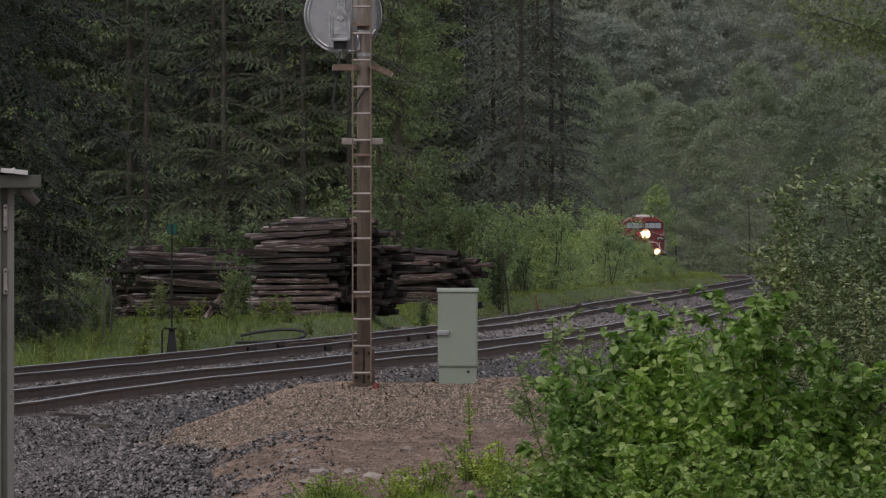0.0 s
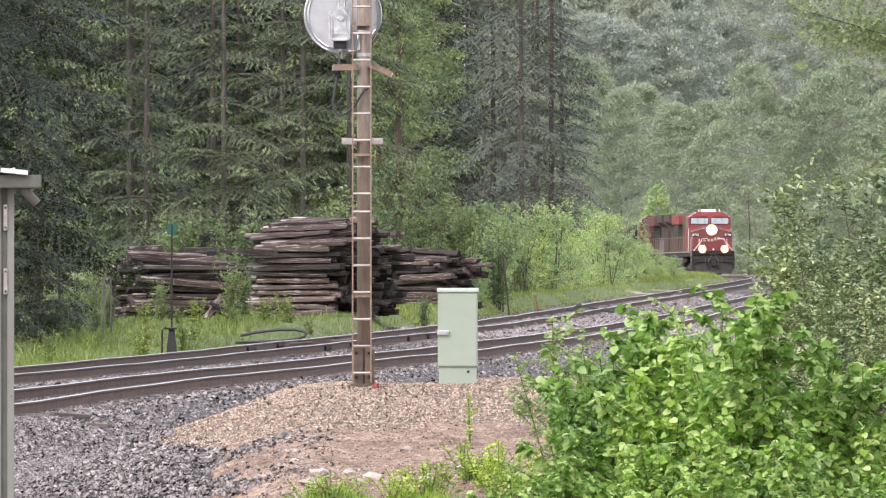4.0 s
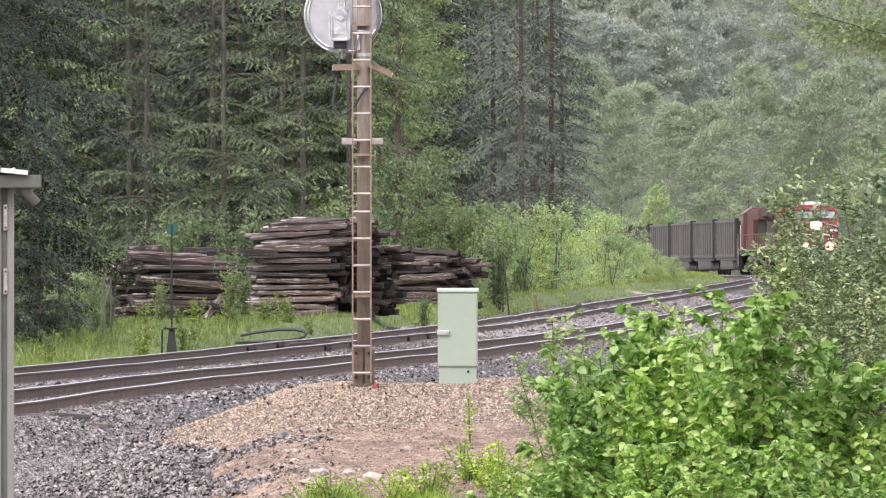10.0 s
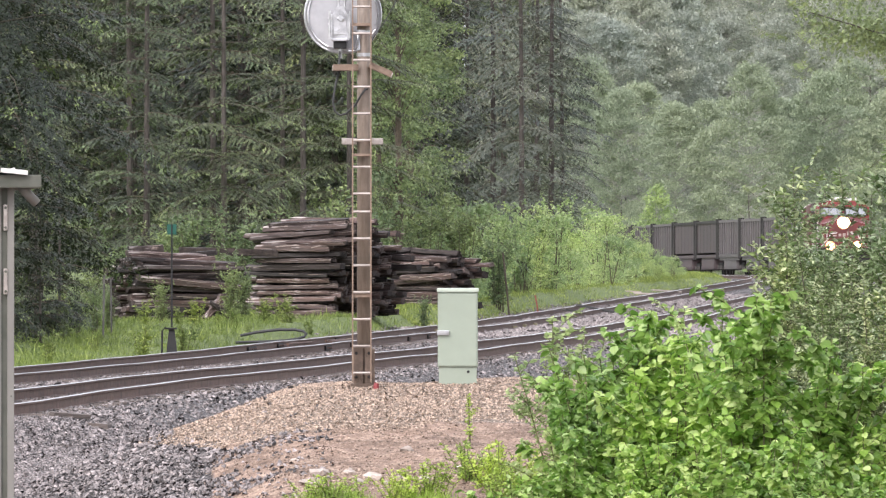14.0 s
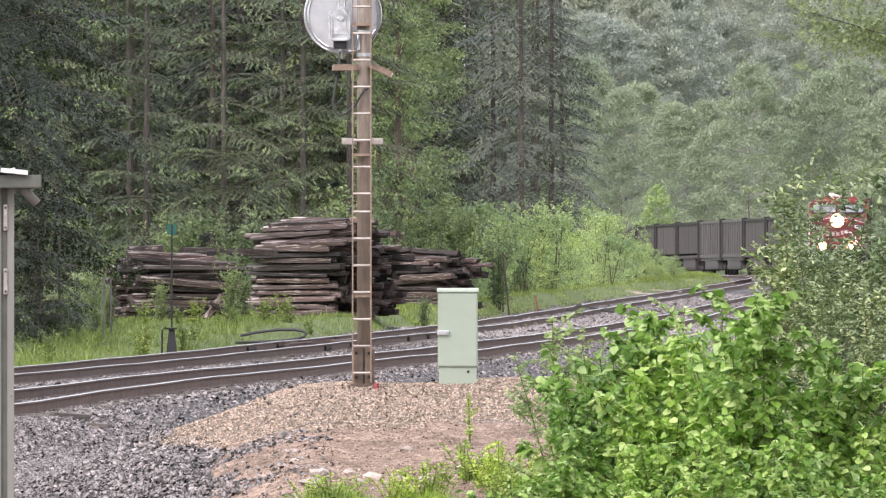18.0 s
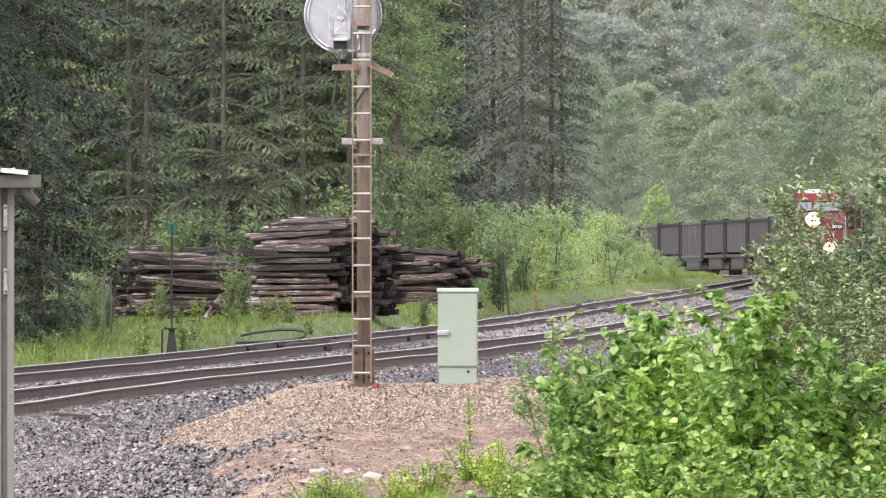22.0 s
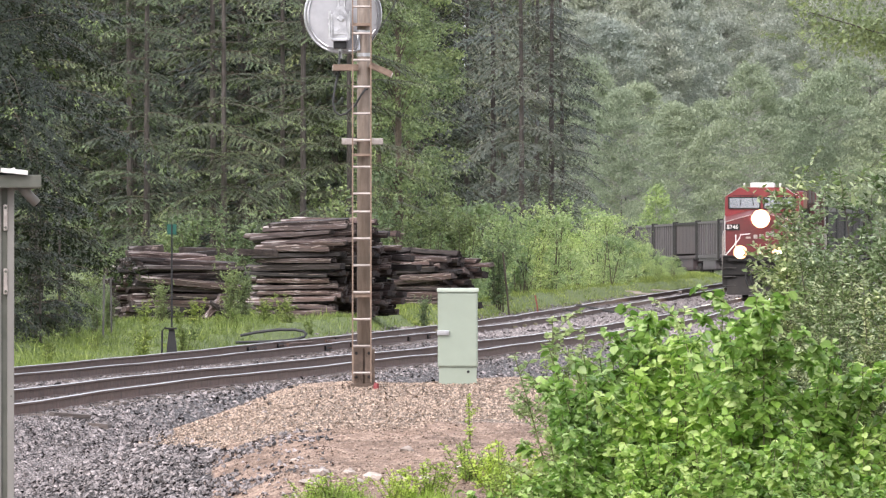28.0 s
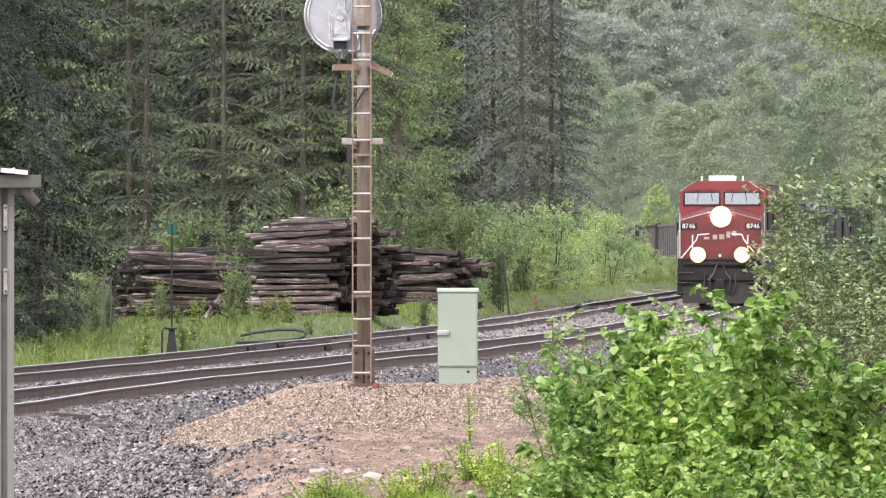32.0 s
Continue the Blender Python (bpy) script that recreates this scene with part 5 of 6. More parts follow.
def build_shed():
    t = thing("metal_shed", pose(-2.822, 66, gz(-2.822, 66), 0, 0, 4), "grey metal trackside shed with a pale roof edge", "shed")
    z0 = -t.matrix_basis.translation.z
    part("wall", boxes((-3.0, -0.02, 0.03, 2.4, -0.1, z0 + 2.45), bevel=0.006), M_SHEDWALL, t)
    part("corner_post", boxes((-0.045, 0.0, -0.012, 0.06, -0.1, z0 + 2.44), bevel=0.005), M_SHEDWALL, t)
    part("door_panel", boxes((-0.9, -0.085, -0.006, 0.028, -0.05, z0 + 2.42), bevel=0.004), M_SHEDWALL, t)
    # Added dark strip where the door recess lies in shade.
    part("door_gap_seal", boxes((-0.084, -0.046, 0.012, 0.028, -0.1, z0 + 2.42)), M_GUTTER, t, "dark strip standing for the shaded door gap")
    for z in (1.72, 2.14):
        hinge = part("hinge", boxes((-0.07, -0.044, -0.022, 0.01, z0 + z, z0 + z + 0.17), bevel=0.004), M_RUNG, t, "worn metal hinge strap")
        for dz in (0.02, 0.15):
            bm = bmesh.new()
            tube(bm, [(-0.057, -0.034, z0 + z + dz), (-0.057, -0.02, z0 + z + dz)], 0.009, 8)
            part("bolt", bm, M_GUTTER, hinge)
    bm = bmesh.new()
    tube(bm, [(-0.02, -0.02, z0 + 1.05), (-0.02, -0.011, z0 + 1.05)], 0.006, 8)
    part("bolt", bm, M_GUTTER, t)
    part("fascia", boxes((-3.1, 0.175, -0.16, 2.6, z0 + 2.42, z0 + 2.505), bevel=0.012), M_GUTTER, t, "mossy grey roof fascia")
    bm = bmesh.new()
    tube(bm, [(0.045, 0.0, z0 + 2.43), (0.07, 0.0, z0 + 2.4), (0.15, 0.02, z0 + 2.32)], 0.032, 12)
    spout = part("downspout", bm, M_SHEDWALL, t, "short brown downspout elbow", smooth=True)
    # The pipe is closed; a black disc stands for its unlit inside.
    bm = bmesh.new()
    tube(bm, [(0.145, 0.018, z0 + 2.325), (0.156, 0.021, z0 + 2.314)], 0.024, 12)
    part("spout_mouth", bm, M_BLACK, spout)
    tilt = Matrix.Translation((0, 0, z0 + 2.53)) @ Matrix.Rotation(radians(6), 4, "Y")
    for k in range(26):
        x = 0.085 - 0.093 * k
        roof = part("roof_panel", box(bmesh.new(), x - 0.091, x, -0.2, 2.7, -0.018, 0.012, 0.003, tilt), M_SHEDROOF, t)
        part("seam", box(bmesh.new(), x - 0.095, x - 0.086, -0.204, 2.7, -0.012, 0.022, 0.002, tilt), M_GUTTER if k % 2 else M_SHEDROOF, roof)
    return t


def build_switch_stand():
    x, y = -5.8, 214.5
    t = thing("switch_stand", pose(x, y, gz(x, y)), "black switch stand with a green target beside the siding", "switch stand")
    bm = bmesh.new()
    bmesh.ops.create_cone(bm, cap_ends=True, segments=4, radius1=0.18, radius2=0.085, depth=0.62, matrix=Matrix.Translation((0, 0, 0.33)) @ Matrix.Rotation(radians(45), 4, "Z"))
    part("pedestal", bm, M_BLACK, t)
    part("table", boxes((-0.14, 0.11, -0.12, 0.12, 0.63, 0.67), bevel=0.01), M_BLACK, t)
    bm = bmesh.new()
    tube(bm, [(0, 0, 0.68), (0, 0, 2.88)], 0.02, 8)
    part("target_rod", bm, M_BLACK, t)
    bm = boxes((-0.1, -0.006, -0.006, 0.006, 2.66, 2.88), (0.006, 0.1, -0.006, 0.006, 2.66, 2.88))
    part("target", bm, M_GREENDISC, t, "small green target plate")
    bm = bmesh.new()
    tube(bm, [(-0.13, -0.1, 0.68), (-0.2, -0.12, 0.6), (-0.21, -0.12, 0.12)], 0.022, 8)
    part("lever", bm, M_BLACK, t)
    part("footing", boxes((-1.3, 0.5, -0.2, 0.25, -0.06, 0.04), bevel=0.02), M_SLEEPER, t)
    return t


build_mast()
build_cabinet()
build_shed()
build_switch_stand()


def post(name, x, y, h, r, lean, material, label, category, sides=8):
    t = thing(name, pose(x, y, gz(x, y)), label, category)
    bm = bmesh.new()
    tube(bm, [(0, 0, -0.2), (lean * h * 0.5, 0, h * 0.5), (lean * h, 0, h)], r, sides, r * 0.85)
    part("shaft", bm, material, t)
    return t


def build_trackside_bits():
    post("fence_post", -8.0, 236, 1.5, 0.026, 0.02, M_GREYPOST, "thin grey post standing in the grass", "post")
    post("fence_post", -7.86, 238, 1.4, 0.024, -0.02, M_GREYPOST, "thin grey post standing in the grass", "post")
    post("leaning_post", 2.28, 342, 2.2, 0.035, -0.11, M_TWIG, "dark leaning post among the shrubs", "post")
    post("marker_stake", 3.4, 356, 0.66, 0.04, -0.2, M_REDSTAKE, "faded orange stake leaning by the siding", "stake", 4)
    post("rail_marker", -0.77, 113.7, 0.07, 0.035, 0.3, M_LOCORED, "small red cap at the foot of the mast", "marker", 6)
    # bent hose and scrap rail beyond the siding
    t = thing("scrap_hose", pose(-4.0, 237, gz(-4.0, 237) + 0.1), "black hose bent in a loop beyond the siding", "hose")
    bm = bmesh.new()
    ring = [(-0.9, 0.0, 0.0), (-0.2, 0.02, 0.02), (0.25, 0.05, 0.04), (0.55, 0.1, 0.08), (0.72, 0.16, 0.14), (0.76, 0.22, 0.2), (0.7, 0.28, 0.26), (0.5, 0.33, 0.3), (0.1, 0.36, 0.3), (-0.4, 0.4, 0.24), (-0.8, 0.4, 0.16)]
    tube(bm, ring, 0.035, 8)
    part("tubing", bm, M_CABLE, t)
    for x, y, L, yaw in ((-3.3, 230.5, 2.2, 84), (-2.4, 236.0, 3.0, 86), (-2.3, 238.5, 2.6, 80), (-2.45, 249.0, 8.0, 84.5)):
        t = thing("scrap_rail", pose(x, y, gz(x, y) + 0.12, 0, 0, yaw), "short rusty scrap rail beside the siding", "scrap rail", "scrap rails")
        bm = bmesh.new()
        prism(bm, [(u, w + 0.05) for u, w in RAIL_SHAPE], 0, -L, L)
        part("bar", bm, M_RAIL, t)
    for x, y, L, yaw, mt, lb in ((-4.75, 121.5, 0.24, 8, M_BLACK, "charred dark timber lump on the ballast"), (-5.5, 148.0, 0.3, 25, M_SLEEPER, "rusty flat bar lying on the ballast"),
                                 (-5.05, 147.4, 0.16, -14, M_SLEEPER, "dark plate lying on the ballast"), (-4.14, 123.6, 0.22, 12, M_STONE, "pale wood splinter on the ballast"),
                                 (8.95, 446.0, 0.5, 12, M_STONE, "pale timber lying beyond the siding"), (8.5, 450.0, 0.4, -8, M_STONE, "pale timber lying beyond the siding"), (10.3, 462.0, 0.7, 5, M_STONE, "pale timber lying beyond the siding"),
                                 (6.1, 355.0, 4.0, 70, M_GREYPOST, "pale timber lying beyond the siding"), (5.2, 350.0, 2.0, 60, M_GREYPOST, "pale timber lying beyond the siding")):
        t = thing("scrap_piece", pose(x, y, gz(x, y) + (0.16 if y > 400 else 0.055), 3, 4, yaw), lb, "debris", "scraps along the track")
        bm = box(bmesh.new(), -L, L, -0.09, 0.09, -0.03, 0.07 if mt == M_BLACK else 0.035, 0.012)
        for v in bm.verts:
            v.co += 0.02 * noise.noise_vector(v.co * 9)
        part("timber", bm, mt, t)
    # joint bars and clips on the siding rails
    for off, y, L in ((-TRACK_GAP - 0.7525, 223.5, 1.6), (-TRACK_GAP - 0.7525, 229.5, 1.1), (-TRACK_GAP + 0.7525, 225.5, 1.2), (-TRACK_GAP + 0.7525, 231.0, 0.5),
                      (-TRACK_GAP + 0.7525, 246.0, 0.5), (-TRACK_GAP + 0.7525, 252.0, 0.6), (-TRACK_GAP - 0.7525, 243.0, 0.7)):
        c, f, r = track_frame(float(y), off)
        t = thing("joint_bar", Matrix.Translation(c) @ Matrix(((r.x, f.x, 0), (r.y, f.y, 0), (0, 0, 1))).to_4x4(), "dark steel joint bar bolted to the rail", "joint bar", "joint bars on the rails")
        part("bar", boxes((0.013, 0.06, -L / 2, L / 2, -0.15, -0.05), bevel=0.008), M_FRAMEBLACK, t)
        for k in range(4):
            bm = bmesh.new()
            tube(bm, [(0.055, (k - 1.5) * L / 4.4, -0.1), (0.085, (k - 1.5) * L / 4.4, -0.1)], 0.022, 6)
            part("bolt", bm, M_RAIL, t)
    clip = bpy.data.meshes.new("rail_clip")
    bm = boxes((-0.07, 0.07, -0.1, 0.1, -0.17, -0.09), bevel=0.02)
    bm.to_mesh(clip)
    bm.free()
    clip.materials.append(M_CLIP)
    for off, y in [(-TRACK_GAP + 0.7525, 262), (-TRACK_GAP + 0.7525, 286), (-TRACK_GAP + 0.7525, 297), (-TRACK_GAP - 0.7525, 246), (-TRACK_GAP - 0.7525, 275), (-TRACK_GAP + 0.7525, 291)]:
        c, f, r = track_frame(float(y), off)
        ob = tagged(new("rail_anchor", clip), "yellowish metal anchor clipped to the rail", "rail anchor", "rail anchors")
        ob.matrix_basis = Matrix.Translation(c + r * 0.06) @ Matrix(((r.x, f.x, 0), (r.y, f.y, 0), (0, 0, 1))).to_4x4()


build_trackside_bits()


# ---------------------------------------------------------------- train: local x forward, z up from the rail
def truck(parent, x, length, material=None):
    part("truck_frame", boxes((x - length / 2, x + length / 2, -1.12, -0.98, 0.42, 0.85), (x - length / 2, x + length / 2, 0.98, 1.12, 0.42, 0.85),
                              (x - 0.3, x + 0.3, -1.0, 1.0, 0.5, 0.9), bevel=0.03), material or M_FRAMEBLACK, parent)
    for dx in ((-0.9, 0.9) if length < 3 else (-1.85, 0, 1.85)):
        for s in (-1, 1):
            bm = bmesh.new()
            tube(bm, [(x + dx, s * 1.1, 0.5), (x + dx, s * 1.24, 0.5)], 0.17, 10)
            part("axle_box", bm, M_TANK, parent)


def wheelset(parent, x, r=0.5):
    bm = bmesh.new()
    for s in (-0.75, 0.75):
        bmesh.ops.create_cone(bm, cap_ends=True, segments=24, radius1=r, radius2=r, depth=0.13, matrix=Matrix.Translation((x, s, r)) @ Matrix.Rotation(radians(90), 4, "X"))
    tube(bm, [(x, -0.75, r), (x, 0.75, r)], 0.09, 8)
    part("wheelset", bm, M_FRAMEBLACK, parent)


def lettering(parent, text, m, size, material):
    cu = bpy.data.curves.new("road_number", "FONT")
    cu.body, cu.size, cu.extrude, cu.align_x, cu.align_y = text, size, 0.004, "CENTER", "CENTER"
    me_ob = bpy.data.objects.new("tmp", cu)
    scene.collection.objects.link(me_ob)
    bpy.context.view_layer.update()
    me = bpy.data.meshes.new_from_object(me_ob.evaluated_get(bpy.context.evaluated_depsgraph_get()))
    bpy.data.objects.remove(me_ob)
    me.materials.clear()
    me.materials.append(material)
    return child("road_number", me, parent, m=m)


def locomotive(label, lit):
    t = thing("locomotive", pose(0, 0, 0), label, "locomotive", "locomotives")
    red = M_LOCORED if lit else M_MAROON
    # On the leader this red is darkened to stand for shade on the nose.
    low = M_NOSERED if lit else M_MAROON
    part("underframe", boxes((-10.9, 10.9, -1.5, 1.5, 1.35, 1.72), bevel=0.02), M_FRAMEBLACK, t)
    part("fuel_tank", boxes((-2.9, 2.9, -1.35, 1.35, 0.35, 1.3), bevel=0.15), M_FRAMEBLACK, t)
    for x in (-6.7, 6.7):
        truck(t, x, 5.0)
        for dx in (-1.85, 0, 1.85):
            wheelset(t, x + dx, 0.53)
    for s in (-1, 1):
        for x in (-2.3, 0.2, 2.4):
            bm = bmesh.new()
            tube(bm, [(x - 0.9, s * 1.3, 1.12), (x + 0.9, s * 1.3, 1.12)], 0.2, 12)
            part("air_reservoir", bm, M_TANK, t)
    # cab and nose
    bm = bmesh.new()
    prism(bm, [(-1.53, 1.72), (1.53, 1.72), (1.53, 3.55), (1.53, 4.17), (0.95, 4.56), (-0.95, 4.56), (-1.53, 4.17), (-1.53, 3.55)], 0, 6.1, 8.35)
    cab = part("cab", bm, red, t, "red cab")
    bm = bmesh.new()
    v = [bm.verts.new(p) for p in [(8.3, -1.52, 1.72), (8.3, 1.52, 1.72), (8.3, 1.52, 3.36), (8.3, 0.42, 3.64), (8.3, -0.42, 3.64), (8.3, -1.52, 3.36),
                                   (9.7, -1.46, 1.72), (9.7, 1.46, 1.72), (9.7, 1.46, 3.14), (9.7, 0.4, 3.42), (9.7, -0.4, 3.42), (9.7, -1.46, 3.14)]]
    for f in [(0, 5, 4, 3, 2, 1), (6, 7, 8, 9, 10, 11), (1, 2, 8, 7), (2, 3, 9, 8), (3, 4, 10, 9), (4, 5, 11, 10), (5, 0, 6, 11), (0, 1, 7, 6)]:
        bm.faces.new([v[k] for k in f])
    bmesh.ops.recalc_face_normals(bm, faces=bm.faces[:])
    nose = part("nose", bm, low, t, "sloping dark red nose")
    part("nose_door", boxes((9.7, 9.725, -0.36, 0.36, 1.8, 2.85), bevel=0.008), low, nose)
    part("front_step", boxes((9.6, 10.7, -1.45, 1.45, 1.35, 1.5), bevel=0.02), M_FRAMEBLACK, t)
    for s in (-1, 1):
        bm = bmesh.new()
        tube(bm, [(9.72, s * 1.47, 3.13), (9.72, s * 0.4, 3.43)], 0.007, 5)
        part("trim_line", bm, M_WHITE, nose)
        bm = bmesh.new()
        tube(bm, [(8.36, s * 1.53, 4.18), (8.36, s * 0.95, 4.56)], 0.006, 5)
        part("trim_line", bm, M_WHITE, cab)
    for s in (-1, 1):
        bm = bmesh.new()
        box(bm, 8.33, 8.37, min(s * 0.1, s * 1.36), max(s * 0.1, s * 1.36), 3.7, 4.14, 0.02)
        w = part("windshield", bm, M_GLASS, cab, "pale reflecting windshield")
        part("window_frame", boxes((8.33, 8.39, min(s * 0.06, s * 1.4), max(s * 0.06, s * 1.4), 4.13, 4.17), (8.33, 8.39, min(s * 0.06, s * 1.4), max(s * 0.06, s * 1.4), 3.66, 3.7),
                                   (8.33, 8.39, s * 0.08 - 0.025, s * 0.08 + 0.025, 3.68, 4.15), (8.33, 8.39, s * 1.38 - 0.025, s * 1.38 + 0.025, 3.68, 4.15)), M_BLACK, w)
        part("side_window", boxes((6.7, 7.9, s * 1.53 - 0.012, s * 1.53 + 0.012, 3.45, 4.0)), M_GLASS, cab)
        bm = bmesh.new()
        tube(bm, [(8.42, s * 0.3, 4.24), (8.42, s * 0.42, 4.2), (8.42, s * 0.34, 3.82)], 0.012, 5)
        tube(bm, [(8.42, s * 0.95, 4.24), (8.42, s * 0.85, 4.16), (8.42, s * 0.9, 3.8)], 0.012, 5)
        tube(bm, [(8.4, s * 0.15, 4.24), (8.4, s * 1.2, 4.22)], 0.01, 5)
        part("wiper", bm, M_BLACK, cab)
        part("number_board", boxes((9.7, 9.725, s * 1.17 - 0.3, s * 1.17 + 0.3, 2.78, 3.04), bevel=0.006), M_BLACK, nose)
        lettering(nose, "8746", Matrix.Translation((9.73, s * 1.17, 2.91)) @ Euler((radians(90), 0, radians(90))).to_matrix().to_4x4(), 0.24, M_WHITE)
        bm = bmesh.new()
        tube(bm, [(10.75, s * 1.52, 0.8), (10.75, s * 1.52, 1.62), (10.72, s * 0.86, 2.42), (10.72, s * 0.8, 2.6), (10.7, s * 0.4, 2.64)], 0.024, 6)
        tube(bm, [(10.72, s * 1.0, 2.1), (10.72, s * 1.0, 2.6)], 0.022, 6)
        part("front_handrail", bm, M_WHITE, t, "white front handrail")
        bm = bmesh.new()
        tube(bm, [(8.2, s * 1.5, 2.75), (-10.4, s * 1.5, 2.75)], 0.02, 6)
        for x in np.arange(-10.4, 6.0, 1.65):
            tube(bm, [(x, s * 1.5, 1.72), (x, s * 1.5, 2.75)], 0.018, 5)
        part("side_handrail", bm, M_STRINGER, t)
        part("deck_edge", boxes((-10.9, 9.0, s * 1.52 - 0.012, s * 1.52 + 0.012, 1.64, 1.72)), M_RUNG, t)
        for e in (-1, 1):
            bm = bmesh.new()
            tube(bm, [(e * 10.82, s * 1.54, 0.6), (e * 10.82, s * 1.54, 2.5), (e * 10.7, s * 1.5, 2.75), (e * 10.2, s * 1.5, 2.75)], 0.018, 6)
            tube(bm, [(e * 9.9, s * 1.54, 0.6), (e * 9.9, s * 1.54, 2.6)], 0.018, 6)
            part("step_handrail", bm, M_RUNG, t)
        lamp = bmesh.new()
        bmesh.ops.create_cone(lamp, cap_ends=True, segments=20, radius1=0.19, radius2=0.2, depth=0.12, matrix=Matrix.Translation((10.92, s * 0.8, 1.88)) @ Matrix.Rotation(radians(90), 4, "Y"))
        dl = part("ditch_light", lamp, M_BLACK, t)
        if lit:
            lamp = bmesh.new()
            # Lens oversized to carry the white core of the glare.
            bmesh.ops.create_uvsphere(lamp, u_segments=16, v_segments=8, radius=0.17, matrix=Matrix.Translation((10.95, s * 0.8, 1.88)) @ Matrix.Diagonal((0.5, 1, 1, 1)))
            part("lens", lamp, M_HEADLIGHT, dl, "glowing ditch light lens")
            # Added glowing disc, wider than the ditch light, painting its halo.
            halo = bmesh.new()
            bmesh.ops.create_cone(halo, cap_ends=True, segments=28, radius1=0.28, radius2=0.28, depth=0.02, matrix=Matrix.Translation((10.985, s * 0.8, 1.88)) @ Matrix.Rotation(radians(90), 4, "Y"))
            part("reflector", halo, M_LAMPHALO, dl, "warm glowing disc standing for the lamp halo")
    part("headlight_housing", boxes((9.0, 9.82, -0.34, 0.34, 3.06, 3.44), bevel=0.04), red, nose)
    if lit:
        for s in (-0.15, 0.15):
            lamp = bmesh.new()
            # Bulbs larger than life for the same glare.
            bmesh.ops.create_uvsphere(lamp, u_segments=16, v_segments=8, radius=0.19, matrix=Matrix.Translation((9.82, s, 3.26)) @ Matrix.Diagonal((0.5, 1, 1, 1)))
            part("headlight", lamp, M_HEADLIGHT, nose, "glowing headlight")
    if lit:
        # Halo glow painted as one added disc behind the headlight pair.
        halo = bmesh.new()
        bmesh.ops.create_cone(halo, cap_ends=True, segments=32, radius1=0.38, radius2=0.38, depth=0.02, matrix=Matrix.Translation((9.835, 0, 3.26)) @ Matrix.Rotation(radians(90), 4, "Y"))
        part("reflector", halo, M_LAMPHALO, nose, "warm glowing disc standing for the lamp halo")
    for y0, y1, z0, z1 in ((-0.62, -0.42, 2.44, 2.52), (-0.3, -0.14, 2.44, 2.6), (-0.06, 0.12, 2.44, 2.62), (0.2, 0.34, 2.5, 2.72), (0.4, 0.56, 2.56, 2.74), (0.62, 0.74, 2.6, 2.66)):
        part("nose_lettering", boxes((9.726, 9.735, y0, y1, z0, z1)), M_RUNG, nose, "worn pale lettering bar")
    bm = bmesh.new()
    tube(bm, [(10.93, 0, 1.85), (10.97, 0, 1.85)], 0.055, 12)
    part("warning_lamp", bm, M_WHITE, t, "small pale lamp above the coupler")
    part("anticlimber", boxes((10.6, 10.98, -1.3, 1.3, 1.5, 1.62), bevel=0.03), M_FRAMEBLACK, t)
    for s in (-1, 1):
        for k in range(3):
            part("step_tread", boxes((10.3, 10.97, min(s * 0.98, s * 1.52), max(s * 0.98, s * 1.52), 0.5 + 0.36 * k, 0.52 + 0.36 * k), bevel=0.004), M_TANK, t, "worn pale step edge")
        bm = bmesh.new()
        tube(bm, [(10.99, s * 0.12, 1.5), (11.03, s * 0.24, 1.2), (11.03, s * 0.42, 0.95)], 0.018, 6)
        part("cut_lever", bm, M_TANK, t)
        bm = bmesh.new()
        tube(bm, [(8.36, s * 1.53, 1.75), (8.36, s * 1.54, 3.4)], 0.02, 6)
        part("cab_grab_rail", bm, M_WHITE, t)
    if lit:
        part("roof_unit", boxes((6.6, 8.0, -0.5, 0.5, 4.55, 4.76), bevel=0.085), M_WHITE, t, "pale roof air-conditioner")
        bm = bmesh.new()
        for s in (-0.75, 0.75):
            tube(bm, [(7.9, s, 4.5), (7.9, s, 4.74)], 0.04, 6)
        part("antenna", bm, M_WHITE, t)
    # long hood
    part("equipment_hood", boxes((1.6, 6.08, -1.3, 1.3, 1.72, 4.3), bevel=0.05), M_MAROON, t)
    part("brake_box", boxes((-4.4, 0.8, -1.5, 1.5, 3.72, 4.42), bevel=0.06), red, t, "red overhanging dynamic brake housing")
    for s in (-1, 1):
        # Black panels paint the shade in the recess under the overhang.
        part("intake_screen", boxes((-4.4, 0.8, s * 1.0 - 0.03, s * 1.0 + 0.03, 2.7, 3.72)), M_BLACK, t, "black panel standing for the shaded recess below the housing")
        for x in (7.3, 6.45):
            part("cab_side_panel", boxes((x - 0.28, x + 0.28, s * 1.535 - 0.012, s * 1.535 + 0.012, 1.9, 3.3), bevel=0.004), red, t)
    part("engine_hood", boxes((-6.2, 1.62, -0.95, 0.95, 1.72, 4.2), bevel=0.05), M_LOCODIRT, t)
    part("exhaust_hood", boxes((-3.5, -1.0, -0.6, 0.6, 4.2, 4.5), bevel=0.05), M_LOCODIRT, t)
    part("radiator_cab", boxes((-10.3, -6.2, -1.0, 1.0, 1.72, 4.3), bevel=0.05), M_LOCODIRT, t)
    bm = bmesh.new()
    prism(bm, [(-1.0, 3.6), (1.0, 3.6), (1.5, 3.95), (1.5, 4.5), (-1.5, 4.5), (-1.5, 3.95)], 0, -10.2, -6.6)
    part("radiator_wing", bm, M_LOCODIRT, t, "grimy overhanging radiator housing")
    for x in (-5.4, -3.7, -2.0, -0.3):
        for s in (-1, 1):
            part("hood_door", boxes((x - 0.7, x + 0.7, s * 0.96 - 0.012, s * 0.96 + 0.012, 2.0, 3.6), bevel=0.006), M_LOCODIRT, t)
    # plow, coupler, steps
    for e in (1, -1):
        bm = bmesh.new()
